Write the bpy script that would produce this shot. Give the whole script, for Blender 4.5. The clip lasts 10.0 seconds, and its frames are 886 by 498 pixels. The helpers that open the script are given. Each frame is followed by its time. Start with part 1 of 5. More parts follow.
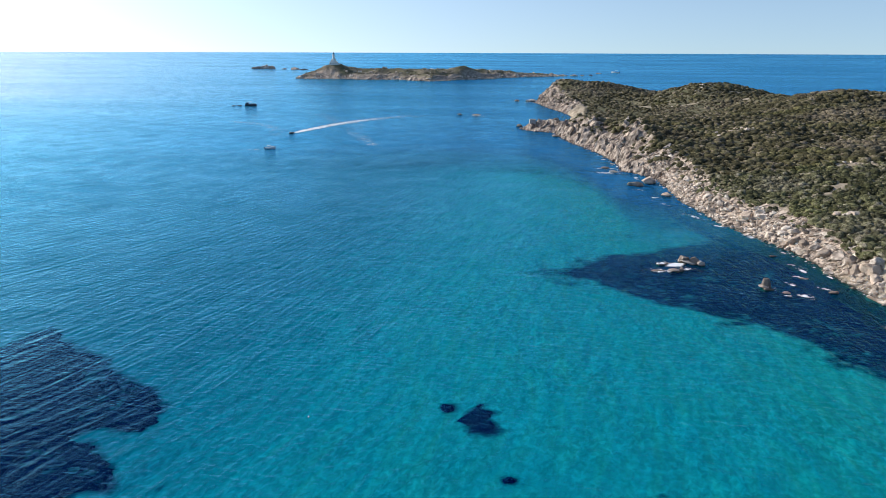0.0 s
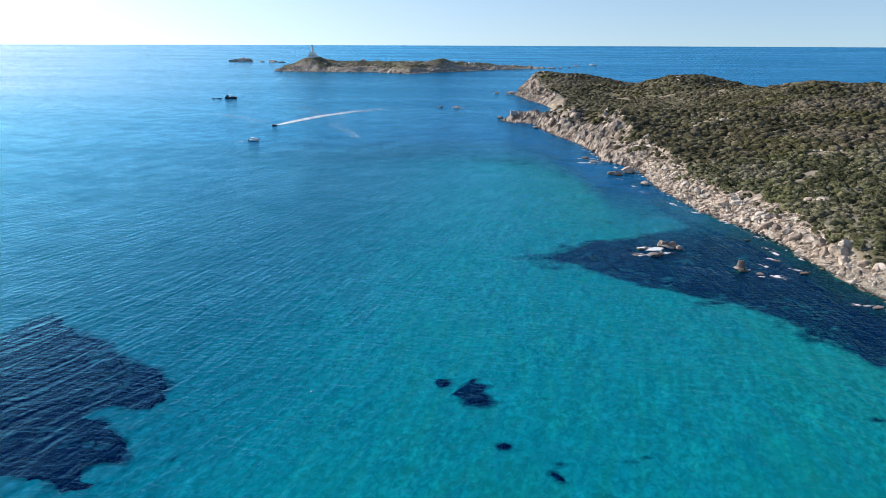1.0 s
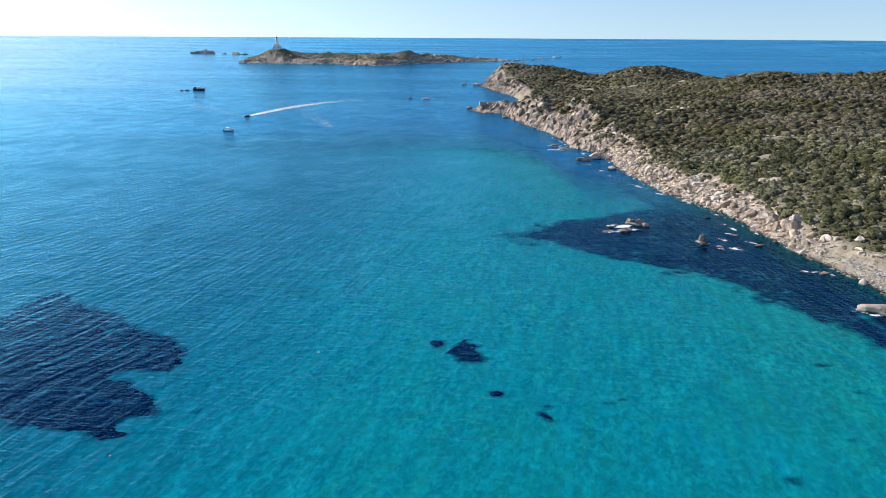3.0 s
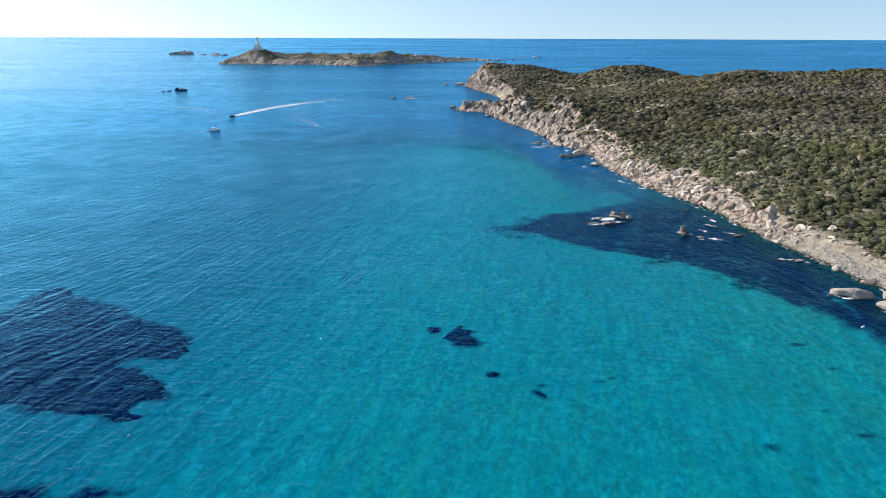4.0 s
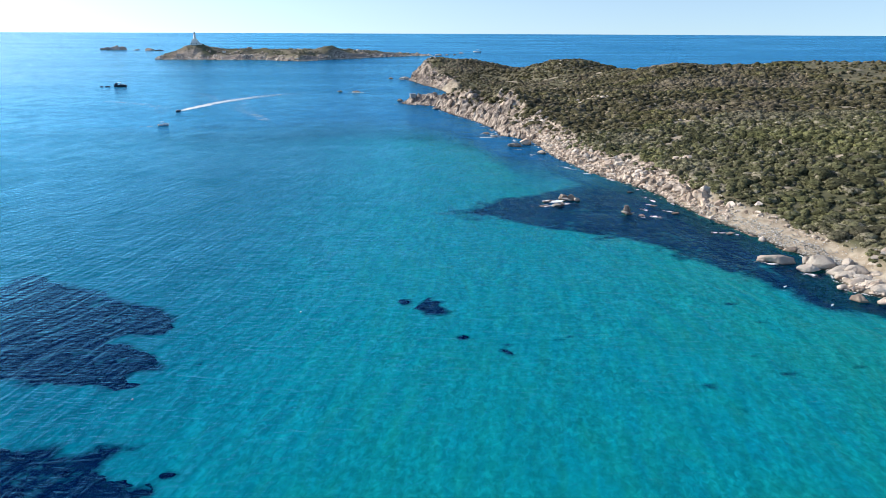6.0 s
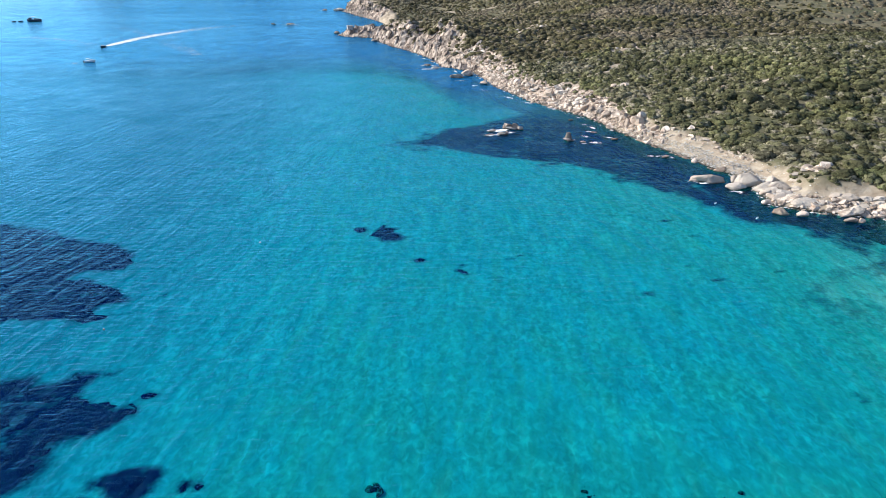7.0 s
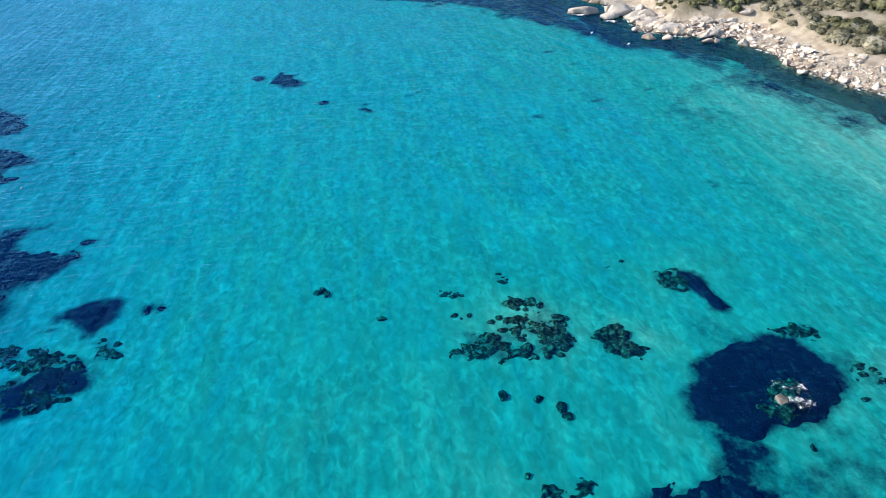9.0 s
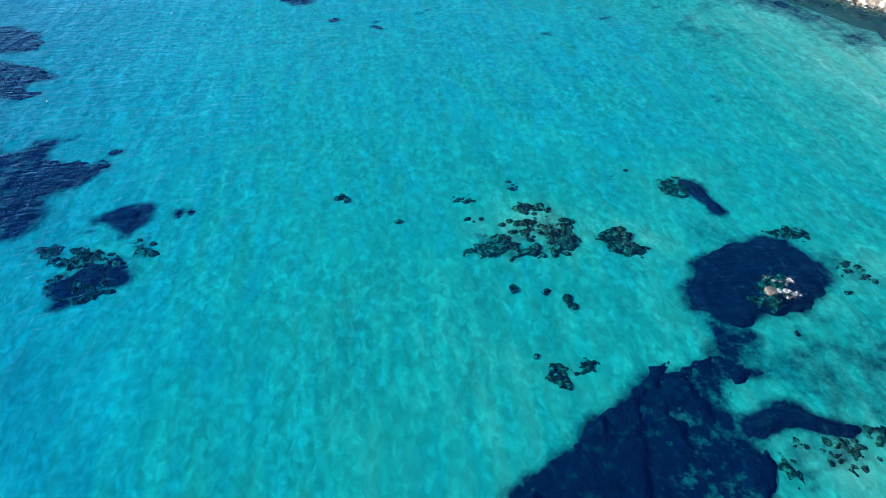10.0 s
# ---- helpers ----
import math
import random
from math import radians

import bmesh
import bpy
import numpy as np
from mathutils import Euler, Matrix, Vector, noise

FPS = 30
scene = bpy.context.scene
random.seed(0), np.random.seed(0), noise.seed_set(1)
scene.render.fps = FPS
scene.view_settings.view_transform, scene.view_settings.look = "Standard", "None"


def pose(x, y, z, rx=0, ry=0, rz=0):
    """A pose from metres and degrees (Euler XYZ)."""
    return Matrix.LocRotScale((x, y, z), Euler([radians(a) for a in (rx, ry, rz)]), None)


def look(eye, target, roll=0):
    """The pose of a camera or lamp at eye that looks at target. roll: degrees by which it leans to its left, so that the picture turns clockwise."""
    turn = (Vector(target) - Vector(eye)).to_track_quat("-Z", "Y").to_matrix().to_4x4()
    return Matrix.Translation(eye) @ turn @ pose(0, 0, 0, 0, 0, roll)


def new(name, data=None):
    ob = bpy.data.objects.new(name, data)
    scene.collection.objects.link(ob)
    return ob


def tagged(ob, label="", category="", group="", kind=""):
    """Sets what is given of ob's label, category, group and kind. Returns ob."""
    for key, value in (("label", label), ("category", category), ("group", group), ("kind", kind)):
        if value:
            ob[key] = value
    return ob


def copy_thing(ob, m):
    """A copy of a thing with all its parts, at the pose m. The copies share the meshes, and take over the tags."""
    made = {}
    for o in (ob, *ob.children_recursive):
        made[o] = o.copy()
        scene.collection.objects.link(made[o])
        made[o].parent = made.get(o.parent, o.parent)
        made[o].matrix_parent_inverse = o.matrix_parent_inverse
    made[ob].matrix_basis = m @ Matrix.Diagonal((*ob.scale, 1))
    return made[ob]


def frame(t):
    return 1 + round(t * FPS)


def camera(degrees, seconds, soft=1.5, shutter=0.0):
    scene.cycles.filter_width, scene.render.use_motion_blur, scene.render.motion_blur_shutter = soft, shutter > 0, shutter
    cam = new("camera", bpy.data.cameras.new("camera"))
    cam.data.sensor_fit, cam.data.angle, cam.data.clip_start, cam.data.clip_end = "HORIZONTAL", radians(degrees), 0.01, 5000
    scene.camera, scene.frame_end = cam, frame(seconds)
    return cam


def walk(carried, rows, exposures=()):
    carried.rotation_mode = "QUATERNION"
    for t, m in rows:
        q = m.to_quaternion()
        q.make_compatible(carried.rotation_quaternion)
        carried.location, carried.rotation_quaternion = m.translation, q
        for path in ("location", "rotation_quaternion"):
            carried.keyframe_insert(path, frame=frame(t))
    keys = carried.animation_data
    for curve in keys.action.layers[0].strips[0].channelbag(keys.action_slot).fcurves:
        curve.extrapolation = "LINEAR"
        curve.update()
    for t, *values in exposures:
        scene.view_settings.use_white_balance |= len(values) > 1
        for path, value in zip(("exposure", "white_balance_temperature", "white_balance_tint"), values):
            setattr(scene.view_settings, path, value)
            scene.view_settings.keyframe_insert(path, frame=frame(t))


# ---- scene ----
cam = camera(66.0, 10.0, soft=0.75)
PATH = [
    (0, (17.263, -2.795, 67.205), (16.961, -0.898, 66.647), 0.2),
    (0.5, (16.372, -6.574, 67.143), (16.1, -4.675, 66.576), 0.2),
    (1, (15.368, -10.452, 67.022), (15.126, -8.552, 66.445), 0.2),
    (1.5, (14.157, -14.237, 66.871), (13.941, -12.336, 66.287), 0.2),
    (2, (13.178, -18.129, 66.706), (12.989, -16.228, 66.115), 0.3),
    (2.5, (12.186, -21.82, 66.55), (12.021, -19.917, 65.954), 0.3),
    (3.8, (8.606, -31.654, 66.019), (8.507, -29.747, 65.424), 0.25),
    (4, (8.087, -33.078, 65.98), (7.999, -31.17, 65.385), 0.2),
    (4.5, (6.751, -36.671, 65.822), (6.674, -34.762, 65.228), 0.3),
    (5, (5.329, -40.333, 65.638), (5.256, -38.425, 65.044), 0.3),
    (5.5, (4.017, -43.578, 65.375), (3.997, -41.668, 64.784), 0.3),
    (5.7, (3.383, -44.977, 65.313), (3.401, -43.066, 64.722), 0.3),
    (6.8, (-0.726, -52.94, 64.98), (-0.516, -51.094, 64.24), 0.1),
    (7, (-1.432, -54.241, 64.954), (-1.192, -52.415, 64.175), 0.1),
    (7.5, (-3.366, -57.309, 64.899), (-3.064, -55.533, 64.031), 0.1),
    (8, (-5.531, -60.578, 64.808), (-5.163, -58.863, 63.848), 0.1),
    (8.5, (-7.642, -63.745, 64.803), (-7.164, -62.107, 63.76), 0.2),
    (9, (-9.744, -67.217, 64.895), (-9.226, -65.651, 63.763), 0.2),
    (9.5, (-11.805, -70.515, 65.026), (-11.307, -69.002, 63.816), 0.2),
    (10, (-14.079, -74.026, 65.047), (-13.601, -72.571, 63.761), 0.2),
]
walk(cam, [(t, look(eye, target, roll)) for t, eye, target, roll in PATH], [(0, -0.07), (2.5, 0.06), (5.5, 0.12), (7, 0.49), (8.5, 0.59), (10, 0.73)])

# ---------------------------------------------------------------- daylight
SUN_TO = Vector((-0.86, 0.27, 0.50)).normalized()
world = bpy.data.worlds.new("sky")
scene.world = world
world.use_nodes = True
wt = world.node_tree
wt.nodes.clear()
w_out = wt.nodes.new("ShaderNodeOutputWorld")
w_bg = wt.nodes.new("ShaderNodeBackground")
w_sky = wt.nodes.new("ShaderNodeTexSky")
w_sky.sky_type, w_sky.sun_disc = "NISHITA", False
w_sky.sun_elevation = math.asin(SUN_TO.z)
w_sky.sun_rotation = math.atan2(SUN_TO.x, SUN_TO.y) % (2 * math.pi)
w_sky.air_density, w_sky.dust_density, w_sky.ozone_density = 1.0, 1.3, 2.4
# the sky is held just above its own horizon, so that it meets the sea's rim
w_co = wt.nodes.new("ShaderNodeTexCoord")
w_sep = wt.nodes.new("ShaderNodeSeparateXYZ")
w_max = wt.nodes.new("ShaderNodeMath")
w_max.operation = "MAXIMUM"
w_max.inputs[1].default_value = 0.0
w_up = wt.nodes.new("ShaderNodeMath")
w_up.inputs[1].default_value = 0.11
w_com = wt.nodes.new("ShaderNodeCombineXYZ")
wt.links.new(w_co.outputs["Generated"], w_sep.inputs[0])
wt.links.new(w_sep.outputs[0], w_com.inputs[0])
wt.links.new(w_sep.outputs[1], w_com.inputs[1])
wt.links.new(w_sep.outputs[2], w_max.inputs[0])
wt.links.new(w_max.outputs[0], w_up.inputs[0])
wt.links.new(w_up.outputs[0], w_com.inputs[2])
wt.links.new(w_com.outputs[0], w_sky.inputs[0])
wt.links.new(w_sky.outputs[0], w_bg.inputs[0])
w_bg.inputs[1].default_value = 0.19
wt.links.new(w_bg.outputs[0], w_out.inputs[0])

sun = bpy.data.lights.new("sun", "SUN")
sun.energy, sun.angle, sun.color = 5.0, radians(0.53), (1.0, 0.95, 0.87)
sun_ob = new("sun", sun)
sun_ob.matrix_world = look(SUN_TO * 300, (0, 0, 0))


# ---------------------------------------------------------------- numbers and noise
def hash2(ix, iy, seed):
    v = np.sin(ix * 127.1 + iy * 311.7 + seed * 74.7) * 43758.5453
    return v - np.floor(v)


def vnoise(x, y, seed=0):
    """Smooth value noise, 0 to 1, with cells of 1."""
    ix, iy = np.floor(x), np.floor(y)
    fx, fy = x - ix, y - iy
    fx, fy = fx * fx * (3 - 2 * fx), fy * fy * (3 - 2 * fy)
    a, b = hash2(ix, iy, seed), hash2(ix + 1, iy, seed)
    c, d = hash2(ix, iy + 1, seed), hash2(ix + 1, iy + 1, seed)
    return (a * (1 - fx) + b * fx) * (1 - fy) + (c * (1 - fx) + d * fx) * fy


def fbm(x, y, size, octaves=4, seed=0):
    """Layered noise, about -1 to 1, whose largest forms are size across."""
    out, amp, total = 0, 1.0, 0
    for k in range(octaves):
        out = out + amp * (vnoise(x / size * 2 ** k, y / size * 2 ** k, seed + 7 * k) * 2 - 1)
        total += amp
        amp *= 0.5
    return out / total * 1.5


def smooth(a, b, v):
    u = np.clip((v - a) / (b - a), 0, 1)
    return u * u * (3 - 2 * u)


def inside_distance(poly, x, y):
    """Distance to the edge of a polygon, above 0 inside."""
    pts = np.array(poly, float)
    best = np.full(np.shape(x), 1e9)
    inside = np.zeros(np.shape(x), bool)
    for (x0, y0), (x1, y1) in zip(pts, np.roll(pts, -1, 0)):
        dx, dy = x1 - x0, y1 - y0
        u = np.clip(((x - x0) * dx + (y - y0) * dy) / (dx * dx + dy * dy), 0, 1)
        best = np.minimum(best, np.hypot(x - x0 - u * dx, y - y0 - u * dy))
        cross = (y0 > y) != (y1 > y)
        if y0 != y1:
            inside ^= cross & (x < (x1 - x0) * (y - y0) / (y1 - y0) + x0)
    return np.where(inside, best, -best)


# ---------------------------------------------------------------- mesh helpers
def mesh_of(name, verts, faces, material, flat=True):
    """A mesh from arrays; faces all have the same number of corners."""
    verts, faces = np.asarray(verts, np.float32), np.asarray(faces, np.int32)
    me = bpy.data.meshes.new(name)
    n, k = faces.shape
    me.vertices.add(len(verts))
    me.vertices.foreach_set("co", verts.ravel())
    me.loops.add(n * k)
    me.loops.foreach_set("vertex_index", faces.ravel())
    me.polygons.add(n)
    me.polygons.foreach_set("loop_start", np.arange(0, n * k, k, dtype=np.int32))
    me.polygons.foreach_set("use_smooth", np.full(n, not flat))
    me.update(calc_edges=True)
    me.materials.append(material)
    return me


def part(name, bm, material, parent, label="", smooth_faces=False):
    """One mesh object from a bmesh, under a thing or a part."""
    me = bpy.data.meshes.new(name)
    bm.to_mesh(me)
    bm.free()
    me.materials.append(material)
    if smooth_faces:
        me.polygons.foreach_set("use_smooth", np.ones(len(me.polygons), bool))
    ob = new(name, me)
    ob.parent = parent
    if label:
        tagged(ob, label)
    return ob


def arrays_of(bm):
    bmesh.ops.triangulate(bm, faces=bm.faces)
    bm.verts.index_update()
    v = np.array([p.co[:] for p in bm.verts])
    f = np.array([[c.index for c in g.verts] for g in bm.faces])
    bm.free()
    return v, f


def stamp(variants, places, scales, turns, picks, tilts=None):
    """Copies of small meshes joined into one: arrays of vertices and triangles."""
    vs, fs, base = [], [], 0
    for k, (v, f) in enumerate(variants):
        who = np.nonzero(picks == k)[0]
        if not len(who):
            continue
        p = v[None] * scales[who][:, None, :]
        if tilts is not None:
            a = tilts[who][:, None]
            x, z = p[..., 0], p[..., 2]
            p = np.stack([x * np.cos(a) - z * np.sin(a), p[..., 1], x * np.sin(a) + z * np.cos(a)], -1)
        a = turns[who][:, None]
        x, y = p[..., 0], p[..., 1]
        p = np.stack([x * np.cos(a) - y * np.sin(a), x * np.sin(a) + y * np.cos(a), p[..., 2]], -1)
        p = p + places[who][:, None, :]
        f = f[None] + (np.arange(len(who)) * len(v))[:, None, None] + base
        vs.append(p.reshape(-1, 3))
        fs.append(f.reshape(-1, 3))
        base += len(who) * len(v)
    return np.concatenate(vs), np.concatenate(fs)


# ---------------------------------------------------------------- materials
class Nodes:
    """A short way to write a node material."""

    def __init__(self, name):
        self.mat = bpy.data.materials.new(name)
        self.mat.use_nodes = True
        self.tree = self.mat.node_tree
        self.tree.nodes.clear()
        self.out = self.tree.nodes.new("ShaderNodeOutputMaterial")

    def node(self, kind, ins=None, **props):
        n = self.tree.nodes.new(kind)
        for key, value in props.items():
            setattr(n, key, value)
        for key, value in (ins or {}).items():
            if isinstance(value, bpy.types.NodeSocket):
                self.tree.links.new(value, n.inputs[key])
            else:
                n.inputs[key].default_value = value
        return n

    def place(self, scale=(1, 1, 1), turn=0.0):
        g = self.node("ShaderNodeNewGeometry").outputs["Position"]
        return self.node("ShaderNodeMapping", {"Vector": g, "Scale": scale, "Rotation": (0, 0, turn)}, vector_type="TEXTURE").outputs[0]

    def noise(self, size, detail=3.0, where=None, rough=0.55, warp=0.0):
        where = where if where is not None else self.place()
        return self.node("ShaderNodeTexNoise", {"Vector": where, "Scale": 1.0 / size, "Detail": detail, "Roughness": rough, "Distortion": warp}).outputs[0]

    def ramp(self, fac, *stops):
        n = self.node("ShaderNodeValToRGB", {"Fac": fac})
        el = n.color_ramp.elements
        while len(el) < len(stops):
            el.new(0.5)
        for e, (at, c) in zip(el, stops):
            e.position = at
            e.color = (*c, 1) if len(c) == 3 else c
        return n.outputs[0]

    def grey(self, fac, *stops):
        return self.ramp(fac, *[(p, (v, v, v)) for p, v in stops])

    def mix(self, fac, a, b, how="MIX"):
        n = self.node("ShaderNodeMix", {0: fac}, data_type="RGBA", blend_type=how)
        for k, v in ((6, a), (7, b)):
            if isinstance(v, bpy.types.NodeSocket):
                self.tree.links.new(v, n.inputs[k])
            else:
                n.inputs[k].default_value = (*v, 1)
        return n.outputs[2]

    def math(self, how, a, b=0.0):
        return self.node("ShaderNodeMath", {0: a, 1: b}, operation=how).outputs[0]

    def bump(self, height, strength, distance, normal=None):
        ins = {"Height": height, "Strength": strength, "Distance": distance}
        if normal is not None:
            ins["Normal"] = normal
        return self.node("ShaderNodeBump", ins).outputs[0]

    def solid(self, color, rough=0.8, normal=None, metal=0.0, spec=0.3):
        ins = {"Roughness": rough, "Metallic": metal, "Specular IOR Level": spec}
        ins["Base Color"] = color if isinstance(color, bpy.types.NodeSocket) else (*color, 1)
        if normal is not None:
            ins["Normal"] = normal
        n = self.node("ShaderNodeBsdfPrincipled", ins)
        self.tree.links.new(n.outputs[0], self.out.inputs[0])
        return self.mat


def rock_material(name, pale, warm, dark, size=1.0, brown=0.5, banded=False):
    n = Nodes(name)
    isl = n.node("ShaderNodeNewGeometry").outputs["Random Per Island"]
    obr = n.node("ShaderNodeObjectInfo").outputs["Random"]
    rnd = n.math("FRACT", n.math("ADD", isl, obr))
    c = n.ramp(rnd, (0.0, pale), (0.3, tuple(v * 0.86 for v in pale)), (0.5, warm), (0.8, tuple(v * brown for v in warm)), (1.0, tuple(v * 0.8 for v in pale)))
    c = n.mix(n.grey(n.noise(2.6 * size, 5), (0.45, 0.0), (0.68, 0.82)), c, dark)
    c = n.mix(n.grey(n.noise(0.25 * size, 4, rough=0.7), (0.3, 0.35), (0.6, 0.0)), c, dark)
    cracks = n.node("ShaderNodeTexVoronoi", {"Vector": n.place(), "Scale": 0.45 / size}, feature="DISTANCE_TO_EDGE").outputs[0]
    crack = n.grey(cracks, (0.0, 1.0), (0.035, 0.0))
    c = n.mix(n.math("MULTIPLY", crack, 0.05), c, (0.06, 0.05, 0.045))
    if banded:
        # dark strata, with the shade of clefts painted into the rock colour
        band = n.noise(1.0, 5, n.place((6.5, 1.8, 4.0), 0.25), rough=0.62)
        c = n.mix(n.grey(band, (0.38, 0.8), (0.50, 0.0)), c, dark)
    # wet and algae-darkened where the sea reaches
    z = n.node("ShaderNodeSeparateXYZ", {0: n.node("ShaderNodeNewGeometry").outputs["Position"]}).outputs[2]
    wet = n.grey(n.math("ADD", n.math("MULTIPLY", z, 0.5), n.math("MULTIPLY", n.noise(1.5), 0.3)), (0.12, 1.0), (0.40, 0.0))
    c = n.mix(n.math("MULTIPLY", wet, 0.88), c, (0.045, 0.038, 0.026))
    h = n.math("SUBTRACT", n.noise(0.9 * size, 6, rough=0.65), n.math("MULTIPLY", crack, 0.08))
    return n.solid(c, 0.88, n.bump(h, 0.8, 0.5 * size))


M_BOULDER = rock_material("granite_boulder", (0.82, 0.70, 0.585), (0.70, 0.55, 0.43), (0.13, 0.098, 0.075), 1.0, 0.36)
M_SLAB = rock_material("smooth_granite_slab", (0.60, 0.53, 0.45), (0.53, 0.455, 0.375), (0.30, 0.255, 0.215), 3.0, 0.8)
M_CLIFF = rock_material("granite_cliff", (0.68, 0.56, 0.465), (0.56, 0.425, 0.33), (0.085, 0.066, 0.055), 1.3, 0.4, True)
M_PEBBLE = rock_material("shore_pebbles", (0.62, 0.60, 0.56), (0.48, 0.45, 0.40), (0.24, 0.225, 0.205))
# the stack's unlit front is put into its rock as a darker grey
M_STACK = rock_material("shaded_grey_rock", (0.23, 0.21, 0.19), (0.19, 0.165, 0.14), (0.07, 0.062, 0.055))
M_SEAROCK = rock_material("wet_sea_rock", (0.50, 0.445, 0.385), (0.32, 0.265, 0.21), (0.10, 0.085, 0.07))


def ground_material():
    n = Nodes("dry_scrub_ground")
    c = n.mix(n.grey(n.noise(7, 5), (0.38, 0.0), (0.62, 1.0)), (0.085, 0.080, 0.045), (0.17, 0.145, 0.088))
    c = n.mix(n.grey(n.noise(28, 4), (0.45, 0.0), (0.6, 0.8)), c, (0.092, 0.092, 0.046))
    rock = n.node("ShaderNodeAttribute", {}, attribute_name="bare").outputs["Fac"]
    sandy = n.mix(n.grey(n.noise(3.0, 5), (0.35, 0.0), (0.65, 1.0)), (0.26, 0.205, 0.145), (0.43, 0.365, 0.28))
    c = n.mix(rock, c, sandy)
    craggy = n.node("ShaderNodeAttribute", {}, attribute_name="crag").outputs["Fac"]
    stone = n.mix(n.grey(n.noise(4.0, 6, rough=0.65), (0.38, 0.0), (0.62, 1.0)), (0.15, 0.115, 0.092), (0.56, 0.455, 0.365))
    cleft_shade = n.noise(1.0, 5, n.place((6.5, 1.8, 4.0), 0.25), rough=0.62)      # rock bands run up the slope; shade in the clefts is painted dark
    stone = n.mix(n.grey(cleft_shade, (0.39, 0.85), (0.50, 0.0)), stone, (0.060, 0.046, 0.037))
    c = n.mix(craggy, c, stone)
    z = n.node("ShaderNodeSeparateXYZ", {0: n.node("ShaderNodeNewGeometry").outputs["Position"]}).outputs[2]
    wet = n.grey(n.math("ADD", n.math("MULTIPLY", z, 0.3), n.math("MULTIPLY", n.noise(2.5), 0.3)), (0.17, 1.0), (0.36, 0.0))
    c = n.mix(n.math("MULTIPLY", wet, 0.97), c, (0.020, 0.019, 0.016))
    b = n.bump(n.noise(0.8, 5, rough=0.7), 0.7, 0.35)
    return n.solid(c, 0.95, n.bump(n.noise(5.0, 4), 0.6, 1.5, b))


def leaf_material(name, deep, olive, dry, fresh):
    n = Nodes(name)
    isl = n.node("ShaderNodeNewGeometry").outputs["Random Per Island"]
    obr = n.node("ShaderNodeObjectInfo").outputs["Random"]
    rnd = n.math("FRACT", n.math("ADD", isl, obr))
    patch = n.math("ADD", n.math("MULTIPLY", n.noise(4.2, 2.5), 1.5), n.math("MULTIPLY", rnd, 0.22))
    c = n.ramp(n.math("SUBTRACT", patch, 0.36), (0.12, deep), (0.38, olive), (0.58, olive), (0.72, dry))
    c = n.mix(n.grey(n.noise(34, 3), (0.54, 0.0), (0.68, 0.7)), c, fresh)
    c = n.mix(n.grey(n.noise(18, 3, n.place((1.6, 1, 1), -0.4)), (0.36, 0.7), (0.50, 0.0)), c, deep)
    c = n.mix(n.grey(n.noise(60, 3, n.place((1, 1, 1), 0.7)), (0.5, 0.0), (0.66, 0.7)), c, dry)
    # shaded gaps among the leaves, painted in as dark noise spots
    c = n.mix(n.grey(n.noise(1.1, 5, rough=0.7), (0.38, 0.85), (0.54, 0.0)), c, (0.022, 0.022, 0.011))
    tone = n.grey(rnd, (0.0, 0.52), (0.5, 0.92), (1.0, 1.32))
    c = n.mix(1.0, c, tone, "MULTIPLY")
    n.solid(c, 0.85, n.bump(n.noise(0.5, 4, rough=0.65), 1.0, 0.6), spec=0.1)
    skin = n.out.inputs[0].links[0].from_socket
    glow = n.node("ShaderNodeBsdfTranslucent", {"Color": c})
    both = n.node("ShaderNodeMixShader", {0: 0.25, 1: skin, 2: glow.outputs[0]})
    n.tree.links.new(both.outputs[0], n.out.inputs[0])
    return n.mat


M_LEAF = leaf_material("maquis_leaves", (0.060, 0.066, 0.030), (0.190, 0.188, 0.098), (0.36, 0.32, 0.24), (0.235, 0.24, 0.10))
# leaves of the far scrub are darker and greyer than the near ones
M_LEAF_FAR = leaf_material("far_scrub_leaves", (0.058, 0.055, 0.028), (0.160, 0.143, 0.078), (0.29, 0.24, 0.18), (0.19, 0.182, 0.070))
M_STEM = Nodes("shrub_stem").solid((0.12, 0.09, 0.06), 0.9)


